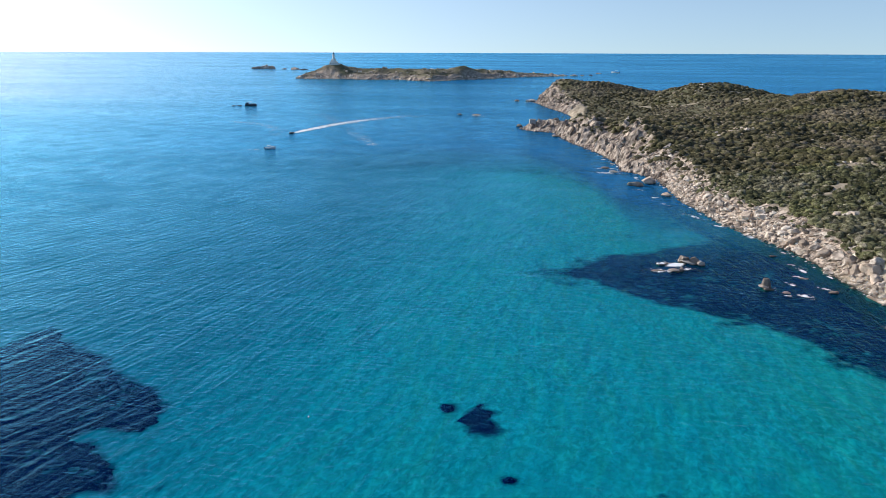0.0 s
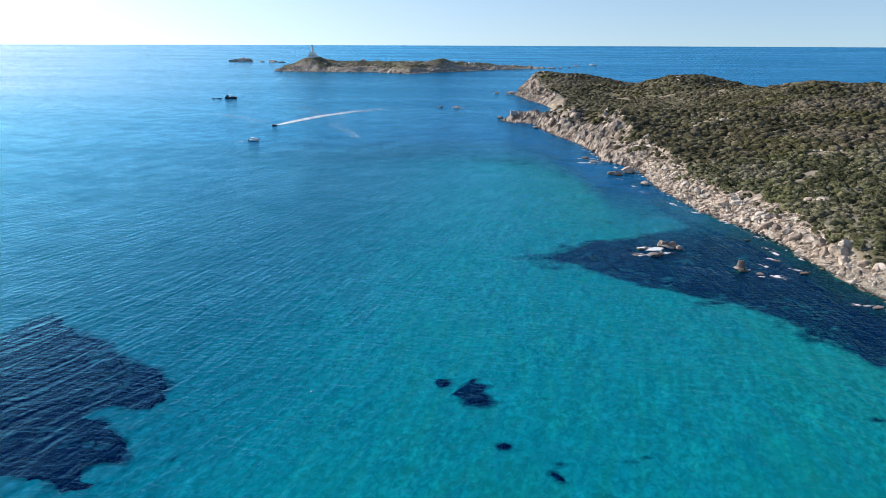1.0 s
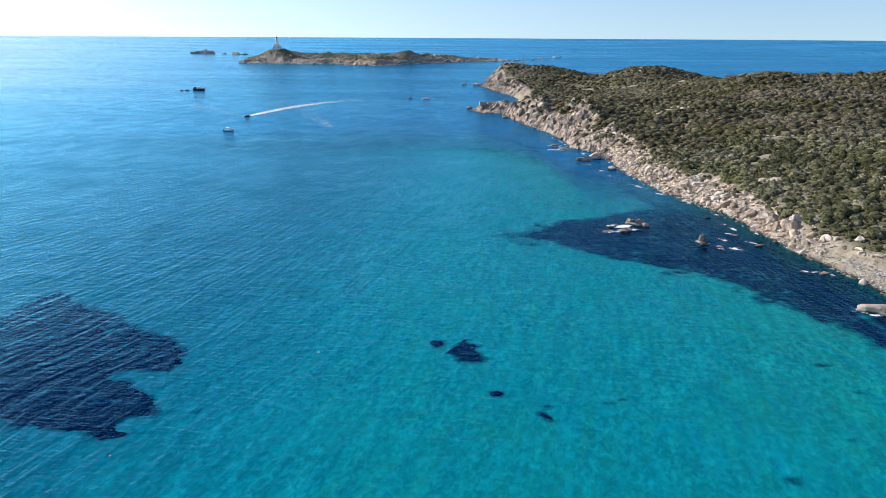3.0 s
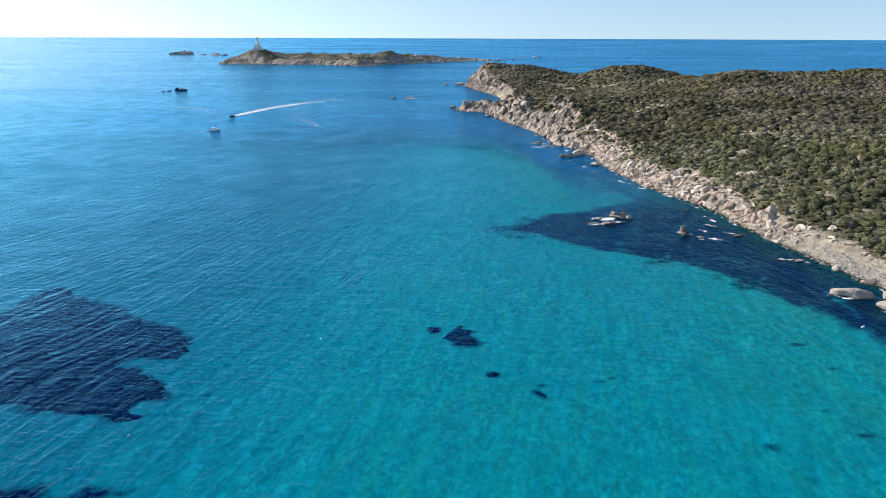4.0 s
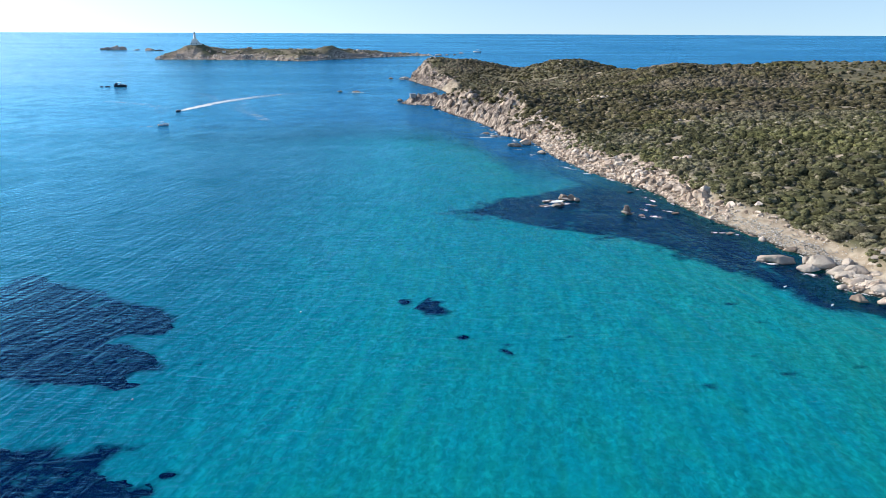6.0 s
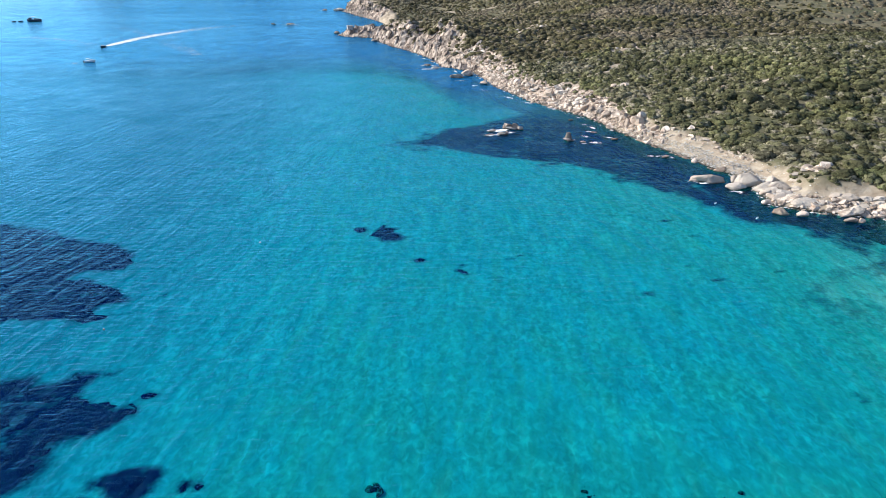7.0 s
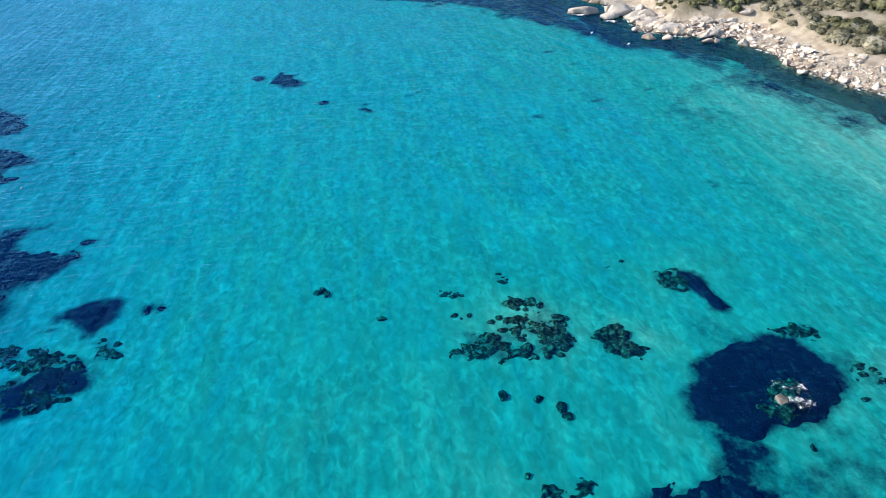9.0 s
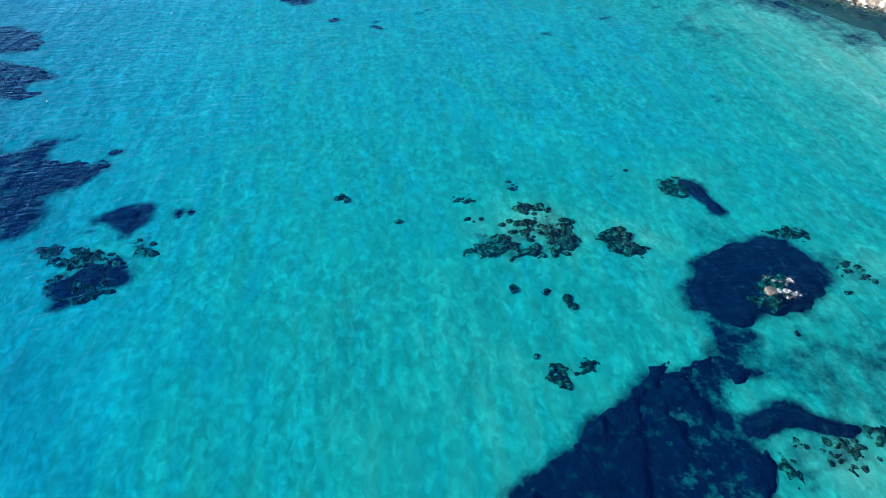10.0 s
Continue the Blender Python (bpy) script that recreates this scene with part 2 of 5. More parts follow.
def sand_material():
    n = Nodes("pale_sea_sand")
    # broader drifts of sand, and the ripples' mottled light painted into its colour
    mottle = n.noise(1.05, 2.0, n.place((1, 1.7, 1), -0.18), rough=0.5, warp=0.6)
    c = n.ramp(mottle, (0.34, (0.25, 0.25, 0.238)), (0.46, (0.32, 0.319, 0.303)), (0.55, (0.37, 0.368, 0.35)), (0.68, (0.48, 0.477, 0.453)))
    c = n.mix(n.grey(n.noise(26, 4), (0.35, 0.40), (0.62, 0.0)), c, (0.36, 0.352, 0.32))
    c = n.mix(n.grey(n.noise(5.0, 4, rough=0.6), (0.36, 0.30), (0.6, 0.0)), c, (0.31, 0.306, 0.275))
    # long bands of light focused by the swell, painted into the sand's colour
    xyz = n.node("ShaderNodeSeparateXYZ", {0: n.node("ShaderNodeNewGeometry").outputs["Position"]}).outputs
    light_bands_at = n.node("ShaderNodeCombineXYZ", {0: n.math("MULTIPLY", n.math("SUBTRACT", xyz[0], n.math("MULTIPLY", xyz[1], 0.19)), 0.33), 1: n.math("MULTIPLY", xyz[1], 0.055), 2: 0.0}).outputs[0]
    light_bands = n.noise(1.0, 2.0, light_bands_at, warp=0.4)
    c = n.mix(1.0, c, n.grey(light_bands, (0.30, 0.88), (0.50, 0.98), (0.70, 1.14)), "MULTIPLY")
    weed = n.node("ShaderNodeAttribute", {}, attribute_name="weed").outputs["Fac"]
    frays = n.math("ADD", n.math("MULTIPLY", n.noise(3.2, 5, rough=0.62), 0.8), n.math("MULTIPLY", n.noise(11.0, 4), 0.6))
    frays = n.math("ADD", frays, n.math("MULTIPLY", n.noise(1.0, 4, rough=0.7), 0.6))
    cover = n.grey(n.math("ADD", weed, n.math("SUBTRACT", frays, 1.0)), (0.22, 0.0), (0.74, 1.0))
    grass = n.ramp(n.noise(1.3, 5, rough=0.7), (0.3, (0.006, 0.006, 0.024)), (0.55, (0.012, 0.011, 0.036)), (0.72, (0.052, 0.053, 0.060)))
    c = n.mix(cover, c, grass)
    return n.solid(c, 1.0, n.bump(mottle, 0.4, 0.15), spec=0.0)


def seagrass_material():
    n = Nodes("seagrass")
    c = n.ramp(n.noise(1.3, 5, rough=0.7), (0.3, (0.006, 0.006, 0.024)), (0.55, (0.012, 0.011, 0.036)), (0.72, (0.052, 0.053, 0.060)))
    return n.solid(c, 1.0, n.bump(n.noise(0.7, 4), 1.0, 0.5), spec=0.0)


def sunk_rock_material(name, light=1.0):
    n = Nodes(name)
    c = n.ramp(n.noise(0.8, 5, rough=0.65, warp=0.6), (0.38, (0.010, 0.008, 0.008)), (0.48, (0.04, 0.028, 0.023)), (0.58, tuple(v * light for v in (0.14, 0.105, 0.085))), (0.68, tuple(v * light for v in (0.32, 0.28, 0.23))))
    c = n.mix(n.grey(n.noise(3.2, 3), (0.34, 0.6), (0.48, 0.0)), c, (0.018, 0.014, 0.012))
    return n.solid(c, 1.0, n.bump(n.noise(0.4, 4), 1.0, 0.3), spec=0.0)


def water_material():
    """Clear sea: what lies under it shows through the colour of its depth; the surface mirrors the sky."""
    n = Nodes("sea_water")
    depth = n.node("ShaderNodeAttribute", {}, attribute_name="depth").outputs["Fac"]
    deep = n.node("ShaderNodeAttribute", {}, attribute_name="deep").outputs["Fac"]
    xyz = n.node("ShaderNodeSeparateXYZ", {0: n.node("ShaderNodeNewGeometry").outputs["Position"]}).outputs
    # the swell's crests fan out as they bend into the bay
    bend = n.math("POWER", 2.71828, n.math("MULTIPLY", n.math("MINIMUM", n.math("MAXIMUM", n.math("SUBTRACT", xyz[1], 90.0), 0.0), 240.0), 0.0026))
    across = n.math("SUBTRACT", n.math("MULTIPLY", n.math("SUBTRACT", xyz[0], 13.4), bend), n.math("MULTIPLY", n.math("MINIMUM", xyz[1], 110.0), 0.19))
    fan = n.node("ShaderNodeCombineXYZ", {0: across, 1: xyz[1], 2: 0.0}).outputs[0]

    def train(wide, long, detail, warp, turn=0.0):
        at = n.node("ShaderNodeMapping", {"Vector": fan, "Scale": (wide, long, 1), "Rotation": (0, 0, turn)}, vector_type="TEXTURE").outputs[0]
        return n.noise(1.0, detail, at, warp=warp)

    swell = train(3.3, 15.0, 1.5, 0.5)
    crests = train(1.5, 5.0, 2.0, 0.6, -0.10)
    ripple = n.noise(1.0, 2.5, n.place((3.0, 1.15, 1), -0.12), warp=0.5)
    fine = n.noise(0.55, 2.5, n.place((1.6, 1, 1), 0.1), warp=0.6)
    # bands of light that the swell gathers, painted as changes in the water's tint
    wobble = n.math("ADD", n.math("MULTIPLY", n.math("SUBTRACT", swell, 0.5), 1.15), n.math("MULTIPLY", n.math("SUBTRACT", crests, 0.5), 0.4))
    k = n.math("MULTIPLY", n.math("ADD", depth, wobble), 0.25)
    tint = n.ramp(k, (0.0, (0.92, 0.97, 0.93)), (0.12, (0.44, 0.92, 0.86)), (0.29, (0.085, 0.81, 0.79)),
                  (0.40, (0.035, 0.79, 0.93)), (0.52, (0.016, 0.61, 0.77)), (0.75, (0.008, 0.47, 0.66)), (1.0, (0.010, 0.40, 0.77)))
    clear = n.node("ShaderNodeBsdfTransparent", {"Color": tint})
    # blue scattered in the column over the deeper sand, then the open water that hides the bottom
    column = n.grey(n.math("MULTIPLY", depth, 0.25), (0.04, 0.0), (0.25, 0.045), (0.39, 0.062), (0.52, 0.066))
    blue = n.node("ShaderNodeBsdfDiffuse", {"Color": (0.001, 0.035, 0.29, 1)})
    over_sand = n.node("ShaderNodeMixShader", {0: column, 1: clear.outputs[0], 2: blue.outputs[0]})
    water = n.ramp(deep, (0.0, (0.004, 0.30, 0.50)), (0.5, (0.012, 0.30, 0.50)), (1.0, (0.022, 0.27, 0.47)))
    # deep water turns a darker blue towards the right, off the cliffs
    bearing = n.math("DIVIDE", xyz[0], n.math("MAXIMUM", n.math("ADD", xyz[1], 250.0), 100.0))
    off_cliffs = n.grey(n.math("ADD", n.math("MULTIPLY", bearing, 1.6), 0.95), (0.0, 0.0), (0.85, 1.0))
    off_cliffs = n.math("MULTIPLY", off_cliffs, n.grey(deep, (0.05, 0.0), (0.5, 1.0)))
    water = n.mix(off_cliffs, water, (0.006, 0.100, 0.250))
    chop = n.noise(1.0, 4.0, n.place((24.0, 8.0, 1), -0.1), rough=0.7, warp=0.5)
    # light and dark wave faces are painted into the body colour from noise
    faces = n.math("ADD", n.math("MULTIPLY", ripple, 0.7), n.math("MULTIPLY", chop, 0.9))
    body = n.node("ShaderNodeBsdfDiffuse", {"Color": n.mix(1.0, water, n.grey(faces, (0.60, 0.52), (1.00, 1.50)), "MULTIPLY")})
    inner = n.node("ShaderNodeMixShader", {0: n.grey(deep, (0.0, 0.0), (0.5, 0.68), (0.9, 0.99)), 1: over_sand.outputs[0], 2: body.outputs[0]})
    b = n.bump(swell, 1.0, 0.55)
    b = n.bump(crests, 1.0, 0.17, b)
    b = n.bump(chop, 1.0, 0.5, b)
    b = n.bump(ripple, 1.0, 0.27, b)
    b = n.bump(fine, 1.0, 0.055, b)
    # the sky's blue, and its pale left, are painted into the gloss colour
    haze = n.math("MULTIPLY", n.grey(n.math("MULTIPLY", bearing, -1.0), (0.2, 0.0), (0.75, 1.0)), n.grey(n.math("MULTIPLY", xyz[1], 0.001), (0.25, 0.0), (1.2, 1.0)))
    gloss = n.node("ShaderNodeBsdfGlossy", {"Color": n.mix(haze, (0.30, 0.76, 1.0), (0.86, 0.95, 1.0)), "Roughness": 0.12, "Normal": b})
    face = n.node("ShaderNodeLayerWeight", {"Blend": 0.5, "Normal": b}).outputs["Facing"]
    # stronger mirroring to the left paints in the brighter sky; slicks cross the distance
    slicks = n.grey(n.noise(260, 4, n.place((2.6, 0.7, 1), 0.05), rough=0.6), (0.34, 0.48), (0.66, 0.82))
    sun_side = n.grey(n.math("ADD", n.math("MULTIPLY", bearing, -1.5), 0.12), (0.0, 0.0), (1.0, 0.42))
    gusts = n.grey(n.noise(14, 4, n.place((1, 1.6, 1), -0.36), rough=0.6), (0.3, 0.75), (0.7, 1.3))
    wind = n.math("MULTIPLY", n.math("ADD", slicks, sun_side), gusts)
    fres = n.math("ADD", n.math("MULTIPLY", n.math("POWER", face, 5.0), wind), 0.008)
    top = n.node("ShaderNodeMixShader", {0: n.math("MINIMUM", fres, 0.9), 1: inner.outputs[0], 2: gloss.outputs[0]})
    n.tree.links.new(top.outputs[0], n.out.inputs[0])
    return n.mat


def foam_material():
    n = Nodes("sea_foam")
    lace = n.math("ADD", n.math("MULTIPLY", n.noise(0.8, 6, n.place((1, 1, 1)), rough=0.75, warp=1.0), 0.5), n.math("MULTIPLY", n.noise(2.4, 4, n.place((1.5, 1, 1)), warp=0.8), 0.5))
    edge = n.node("ShaderNodeAttribute", {}, attribute_name="cover").outputs["Fac"]
    a = n.grey(n.math("ADD", n.math("MULTIPLY", edge, 0.5), n.math("MULTIPLY", n.math("SUBTRACT", lace, 0.5), 2.6)), (0.20, 0.0), (0.62, 0.95))
    white = n.node("ShaderNodeBsdfDiffuse", {"Color": (0.82, 0.85, 0.86, 1)})
    clear = n.node("ShaderNodeBsdfTransparent", {"Color": (1, 1, 1, 1)})
    m = n.node("ShaderNodeMixShader", {0: a, 1: clear.outputs[0], 2: white.outputs[0]})
    n.tree.links.new(m.outputs[0], n.out.inputs[0])
    return n.mat


def paint(name, color, rough=0.45, wear=0.25):
    n = Nodes(name)
    c = n.mix(n.grey(n.noise(0.6, 5), (0.45, 0.0), (0.75, wear)), color, tuple(v * 0.55 for v in color))
    return n.solid(c, rough)


M_GROUND, M_SAND, M_GRASS = ground_material(), sand_material(), seagrass_material()
M_SUNK, M_WATER, M_FOAM = sunk_rock_material("algae_covered_rock"), water_material(), foam_material()
M_SHALLOW = sunk_rock_material("weedy_shore_stone", 0.25)
M_WHITE = paint("white_gelcoat", (0.80, 0.80, 0.78), 0.3)
M_WALL = paint("whitewashed_masonry", (0.74, 0.70, 0.62), 0.9, 0.5)
M_NAVY = paint("dark_hull_paint", (0.03, 0.035, 0.05), 0.35)
M_GLASS = paint("dark_tinted_window", (0.02, 0.025, 0.03), 0.08, 0.0)
M_METAL = paint("grey_metal", (0.30, 0.31, 0.32), 0.4)
M_ROOF = paint("clay_roof", (0.34, 0.19, 0.13), 0.9, 0.4)
M_CONCRETE = paint("weathered_concrete", (0.34, 0.335, 0.32), 0.9, 0.5)
M_RED = paint("orange_float", (0.62, 0.10, 0.04), 0.5)

# ---------------------------------------------------------------- the headland's plan
COAST = [
    (190, -60), (166, 10), (150, 44), (144.5, 58), (142, 68), (139.5, 76), (142, 89), (139, 97), (142, 105), (131, 109), (122, 114), (117.5, 119),
    (119, 128), (121.5, 140), (121, 149), (118, 158), (116, 171), (112.5, 183), (109, 200), (106, 216), (105, 230), (102, 243), (97, 256), (91, 270),
    (87, 282), (83, 302), (79.5, 318), (78, 338), (76.5, 356), (75, 380), (66, 396), (58, 404), (57.5, 434), (48, 478), (42, 498), (33, 522), (25, 556), (19, 592),
    (-4, 606), (-12, 618), (4, 632), (29, 636), (31, 690), (37, 735), (30, 790), (13, 850), (0, 912), (-8, 946),
]
LAND = COAST + [(-4, 966), (30, 1000), (150, 1010), (330, 920), (560, 700), (700, 300), (700, -200), (230, -200)]


def along(y, *pairs):
    return np.interp(y, [p[0] for p in pairs], [p[1] for p in pairs])


def hill(x, y, cx, cy, sx, sy, h):
    return h * np.exp(-((x - cx) / sx) ** 2 - ((y - cy) / sy) ** 2)


def rock_width(y):
    """How far the bare rock and sand reach inland."""
    return along(y, (40, 22), (85, 19), (105, 17), (130, 16), (145, 14), (160, 13.5), (180, 11.5), (195, 10), (212, 9.5), (230, 12), (262, 17), (290, 17), (303, 13), (350, 13), (400, 14), (440, 22), (500, 25), (540, 22), (600, 18), (680, 12), (800, 16), (950, 24))


def land_height(x, y):
    """Height of the land over the sea, from the distance to the shore."""
    wob = 2.2 * fbm(x, y, 26, 3, 3)
    d = inside_distance(LAND, x, y)
    dn = d + np.where(d > 2, wob * smooth(2, 12, d), 0)
    rise = along(y, (0, 4), (120, 4.5), (150, 4), (180, 5), (210, 7.5), (235, 8), (262, 9.5), (300, 9.5), (350, 12), (400, 14), (450, 19), (500, 20), (540, 16), (580, 12), (610, 9), (640, 6), (700, 5), (790, 9), (860, 17), (920, 21), (1000, 18))
    run = 1.12 * rock_width(y)
    h = rise * smooth(-2, 1, dn / run * 1.0) * np.clip(dn / run, 0, 1) ** 0.8
    h = h + np.clip(dn - run, 0, 80) * along(y, (0, 0.13), (200, 0.13), (300, 0.13), (420, 0.06), (600, 0.05), (900, 0.04))
    inland = smooth(30, 110, dn)
    h = h + inland * (hill(x, y, 245, 598, 72, 80, 22) + hill(x, y, 172, 800, 42, 60, 16) + hill(x, y, 345, 575, 60, 90, 15) + hill(x, y, 450, 540, 80, 100, 24) + hill(x, y, 218, 700, 55, 55, 15)
                      + hill(x, y, 222, 815, 40, 55, 10) + hill(x, y, 300, 280, 120, 130, 6)) + smooth(10, 45, dn) * hill(x, y, 60, 925, 50, 40, 6) + smooth(0, 9, dn) * hill(x, y, 22, 936, 24, 28, 8)
    h = h - hill(x, y, 140, 890, 32, 70, 8) - 12 * smooth(250, 310, x) * smooth(720, 860, y) - 7 * smooth(100, 140, x) * smooth(925, 970, y)
    h = h + smooth(40, 100, dn) * hill(x, y, 110, 375, 40, 50, 4)
    crag = smooth(0.5, 4, d) * (1 - smooth(0.9, 1.35, d / rock_width(y)))
    ribs = 1.4 - 2.6 * np.abs(fbm(x * 0.38 + y * 0.2, y, 13, 2, 11)) + 0.75 - 1.5 * np.abs(fbm(x * 0.5 + y * 0.3, y, 5, 2, 12))
    h = h + crag * along(y, (0, 0.3), (230, 0.4), (330, 0.9), (400, 2.0), (440, 4.0), (540, 3.8), (600, 2.6), (800, 2.2), (1000, 2.6)) * ribs
    h = h + along(y, (70, 0), (95, 1), (140, 1), (160, 0)) * (2.6 * smooth(0.66, 0.98, d / rock_width(y)) - 1.0 * smooth(0.05, 0.5, d / rock_width(y)))
    h = h + smooth(14, 60, d) * (1.5 * fbm(x, y, 24, 4, 5) + 2.4 * fbm(x, y, 60, 2, 6))
    h = h * (1 - 0.5 * np.exp(-((x - 4) / 26) ** 2 - ((y - 603) / 20) ** 2))
    under = np.clip(d, -40, 0) * 0.34 - 0.15
    return np.where(d > 0, h + 0.1, under), d


def bare_amount(x, y, d):
    """Where the ground is open sand and soil instead of scrub."""
    edge = rock_width(y) + 3.5 * fbm(x, y, 14, 3, 21)
    b = 1 - smooth(0.72, 1.0, d / edge)
    for ax, ay, bx, by, wdt in ((126, 285, 138, 299, 2.2), (146, 331, 158, 327, 2.2), (56, 636, 76, 664, 5.5), (41, 712, 46, 780, 8), (117, 872, 119, 878, 4), (146, 727, 162, 722, 2.5), (174, 407, 223, 401, 1.6),
                                (223, 401, 252, 362, 1.6), (212, 334, 236, 346, 4.0), (202, 150, 212, 172, 1.7), (212, 172, 226, 192, 1.5), (157, 117, 150, 106, 1.4), (162, 107, 155, 90, 2.6), (139, 198, 144, 203, 1.2),
                                (167, 256, 171, 260, 1.6), (80, 377, 88, 388, 2.5), (170, 220, 176, 224, 1.6), (74, 660, 120, 690, 1.8)):
        dx, dy = bx - ax, by - ay
        u = np.clip(((x - ax) * dx + (y - ay) * dy) / (dx * dx + dy * dy), 0, 1)
        r = np.hypot(x - ax - u * dx, y - ay - u * dy) + 1.6 * fbm(x, y, 6, 2, 31)
        b = np.maximum(b, 0.95 * (1 - smooth(wdt * 0.4, wdt * 1.3, r)))
    spots = fbm(x, y, 16, 3, 41)
    return np.maximum(b, smooth(0.8, 0.98, spots) * 0.7)


def grid(xs, ys):
    gx, gy = np.meshgrid(xs, ys)
    nx, ny = len(xs), len(ys)
    i = (np.arange(ny - 1)[:, None] * nx + np.arange(nx - 1)[None]).ravel()
    return gx.ravel(), gy.ravel(), np.stack([i, i + 1, i + nx + 1, i + nx], 1)


def trim(x, y, z, faces, keep):
    """Drops the faces that touch no kept vertex."""
    faces = faces[keep[faces].any(1)]
    used, inv = np.unique(faces, return_inverse=True)
    return np.stack([x, y, z], 1)[used], inv.reshape(faces.shape), used


def attribute(me, name, values):
    me.attributes.new(name, "FLOAT", "POINT").data.foreach_set("value", np.asarray(values, np.float32))


gx, gy, gf = grid(np.concatenate([np.arange(-60, 180, 1.4), np.arange(180, 621, 4)]), np.concatenate([np.arange(-100, 660, 1.6), np.arange(660, 1024, 2.5)]))
gz, gd = land_height(gx, gy)
gv, gfaces, used = trim(gx, gy, gz, gf, gd > -14)
ground_me = mesh_of("ground", gv, gfaces, M_GROUND, flat=False)
bare = bare_amount(gx, gy, gd)
attribute(ground_me, "bare", bare[used])
crag = smooth(0.35, 0.65, vnoise(gx / 17, gy / 17, 8) * 0.5 + along(gy, (0, 0.0), (205, 0.0), (225, 0.45), (330, 0.55), (420, 0.65), (1000, 0.6))) * (1 - smooth(0.85, 1.15, gd / rock_width(gy))) * (1 - smooth(632, 645, gy) * (1 - smooth(780, 800, gy)))
attribute(ground_me, "crag", crag[used])
ground = tagged(new("ground", ground_me), "scrub-covered granite headland with a pale rocky shore", "headland", kind="structure")

# ---------------------------------------------------------------- sea and seabed
near_x = np.arange(-150, 216, 3.0)
near_y = np.arange(-130, 440, 3.0)
grow = np.cumsum(1.125 ** np.arange(1, 44))
grow = grow / grow[-1]
sx, sy, sf = grid(np.concatenate([(-150 - 4650 * grow)[::-1], near_x, 213 + 4587 * grow]), np.concatenate([(-130 - 4670 * grow)[::-1], near_y, 437 + 4363 * grow]))
reach = np.maximum(np.abs(sx), np.abs(sy))
round_off = smooth(500, 1800, reach) * (reach / np.maximum(np.hypot(sx, sy), 1) - 1) + 1     # the square sheet ends in a round horizon
sx, sy = sx * round_off, sy * round_off
sr = np.hypot(sx, sy)
sz = 54.0 * np.clip((sr - 2000) / 2800, 0, 1) ** 2      # the far sea lifts to the horizon
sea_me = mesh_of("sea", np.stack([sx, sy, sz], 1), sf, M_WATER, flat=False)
sd = -inside_distance(LAND, sx, sy)
depth = 0.10 + 1.05 * smooth(-2, 6, sd) + 0.25 * smooth(20, 90, sd) + 0.5 * smooth(-2, 3, sd) * (1 - smooth(8, 25, sd)) * smooth(90, 125, sy)
edge_of_deep = along(sx, (-400, 330), (-43, 392), (-6, 380), (20, 356), (36, 322), (45, 268), (51, 234), (64, 226), (90, 235))
deep = np.maximum(smooth(0, 140, sy - edge_of_deep + 16 * fbm(sx, sy, 60, 3, 61)), smooth(75, 420, -sx))
depth = depth - 0.30 * smooth(-60, 50, -sy) * smooth(-60, -20, sx) + 0.12 * smooth(10, 120, sy) + 0.06 * smooth(120, 230, sy) + 0.72 * smooth(0, 90, -sx) - 0.6 * smooth(70, 130, sx) * (1 - smooth(60, 110, sy)) + 0.08 * deep
for cx, cy, wide, lift in ((25, 2.5, 8, 0.65), (38.8, -5, 4, 0.6), (55, 5.5, 4, 0.5), (51.8, -24.2, 4, 0.6), (68, -22, 5, 0.4), (-40, 12, 6, 0.5), (42, -48, 7, 0.4)):     # water is shallower over the reefs
    depth = depth - hill(sx, sy, cx, cy, wide, wide * 0.8, lift)
attribute(sea_me, "depth", np.clip(depth, 0, 4))
attribute(sea_me, "deep", deep)
sea = tagged(new("sea", sea_me), "clear turquoise sea with small wind ripples", "sea", kind="structure")

WEED = []      # outlines of the seagrass beds: (outline, how dense, width of the frayed edge)


def meadow(outline, step=0.5, ragged=1.2, bump=0.55, label="dark seagrass meadow on the sandy seabed", gaps=0.0, seed=0, inset=0.5):
    """A low mat of seagrass with a ragged edge on the seabed."""
    wide = np.ptp(np.array(outline, float), axis=0).min() > 8
    WEED.append((outline, 0.74 if gaps > 0.2 else 0.90, 2.2 if wide else 1.5))
    p = np.array(outline, float)
    lo, hi = p.min(0) - 3, p.max(0) + 3
    x, y, f = grid(np.arange(lo[0], hi[0], step), np.arange(lo[1], hi[1], step))
    d = inside_distance(outline, x, y) + ragged * (0.35 * fbm(x, y, 7, 2, 81 + seed) + 0.5 * fbm(x, y, 2.4, 2, 83 + seed) + 0.4 * fbm(x, y, 1.0, 2, 87 + seed)) - (2.2 if wide else 1.0) * inset * min(1.2, ragged)
    if gaps:
        d = np.minimum(d, (0.95 - 2.6 * gaps + 0.6 * fbm(x, y, 10, 2, 95 + seed) + 0.7 * fbm(x, y, 2.2, 3, 97 + seed)) * 2)
    z = -2.62 + np.clip(d * 0.8, -0.4, bump) + 0.1 * fbm(x, y, 1.6, 2, 5) * smooth(0.2, 1.0, d)
    v, f, _ = trim(x, y, z, f, d > -0.3)
    return tagged(new("seagrass_meadow", mesh_of("seagrass_meadow", v, f, M_GRASS, flat=False)), label, "seagrass", kind="stuff")


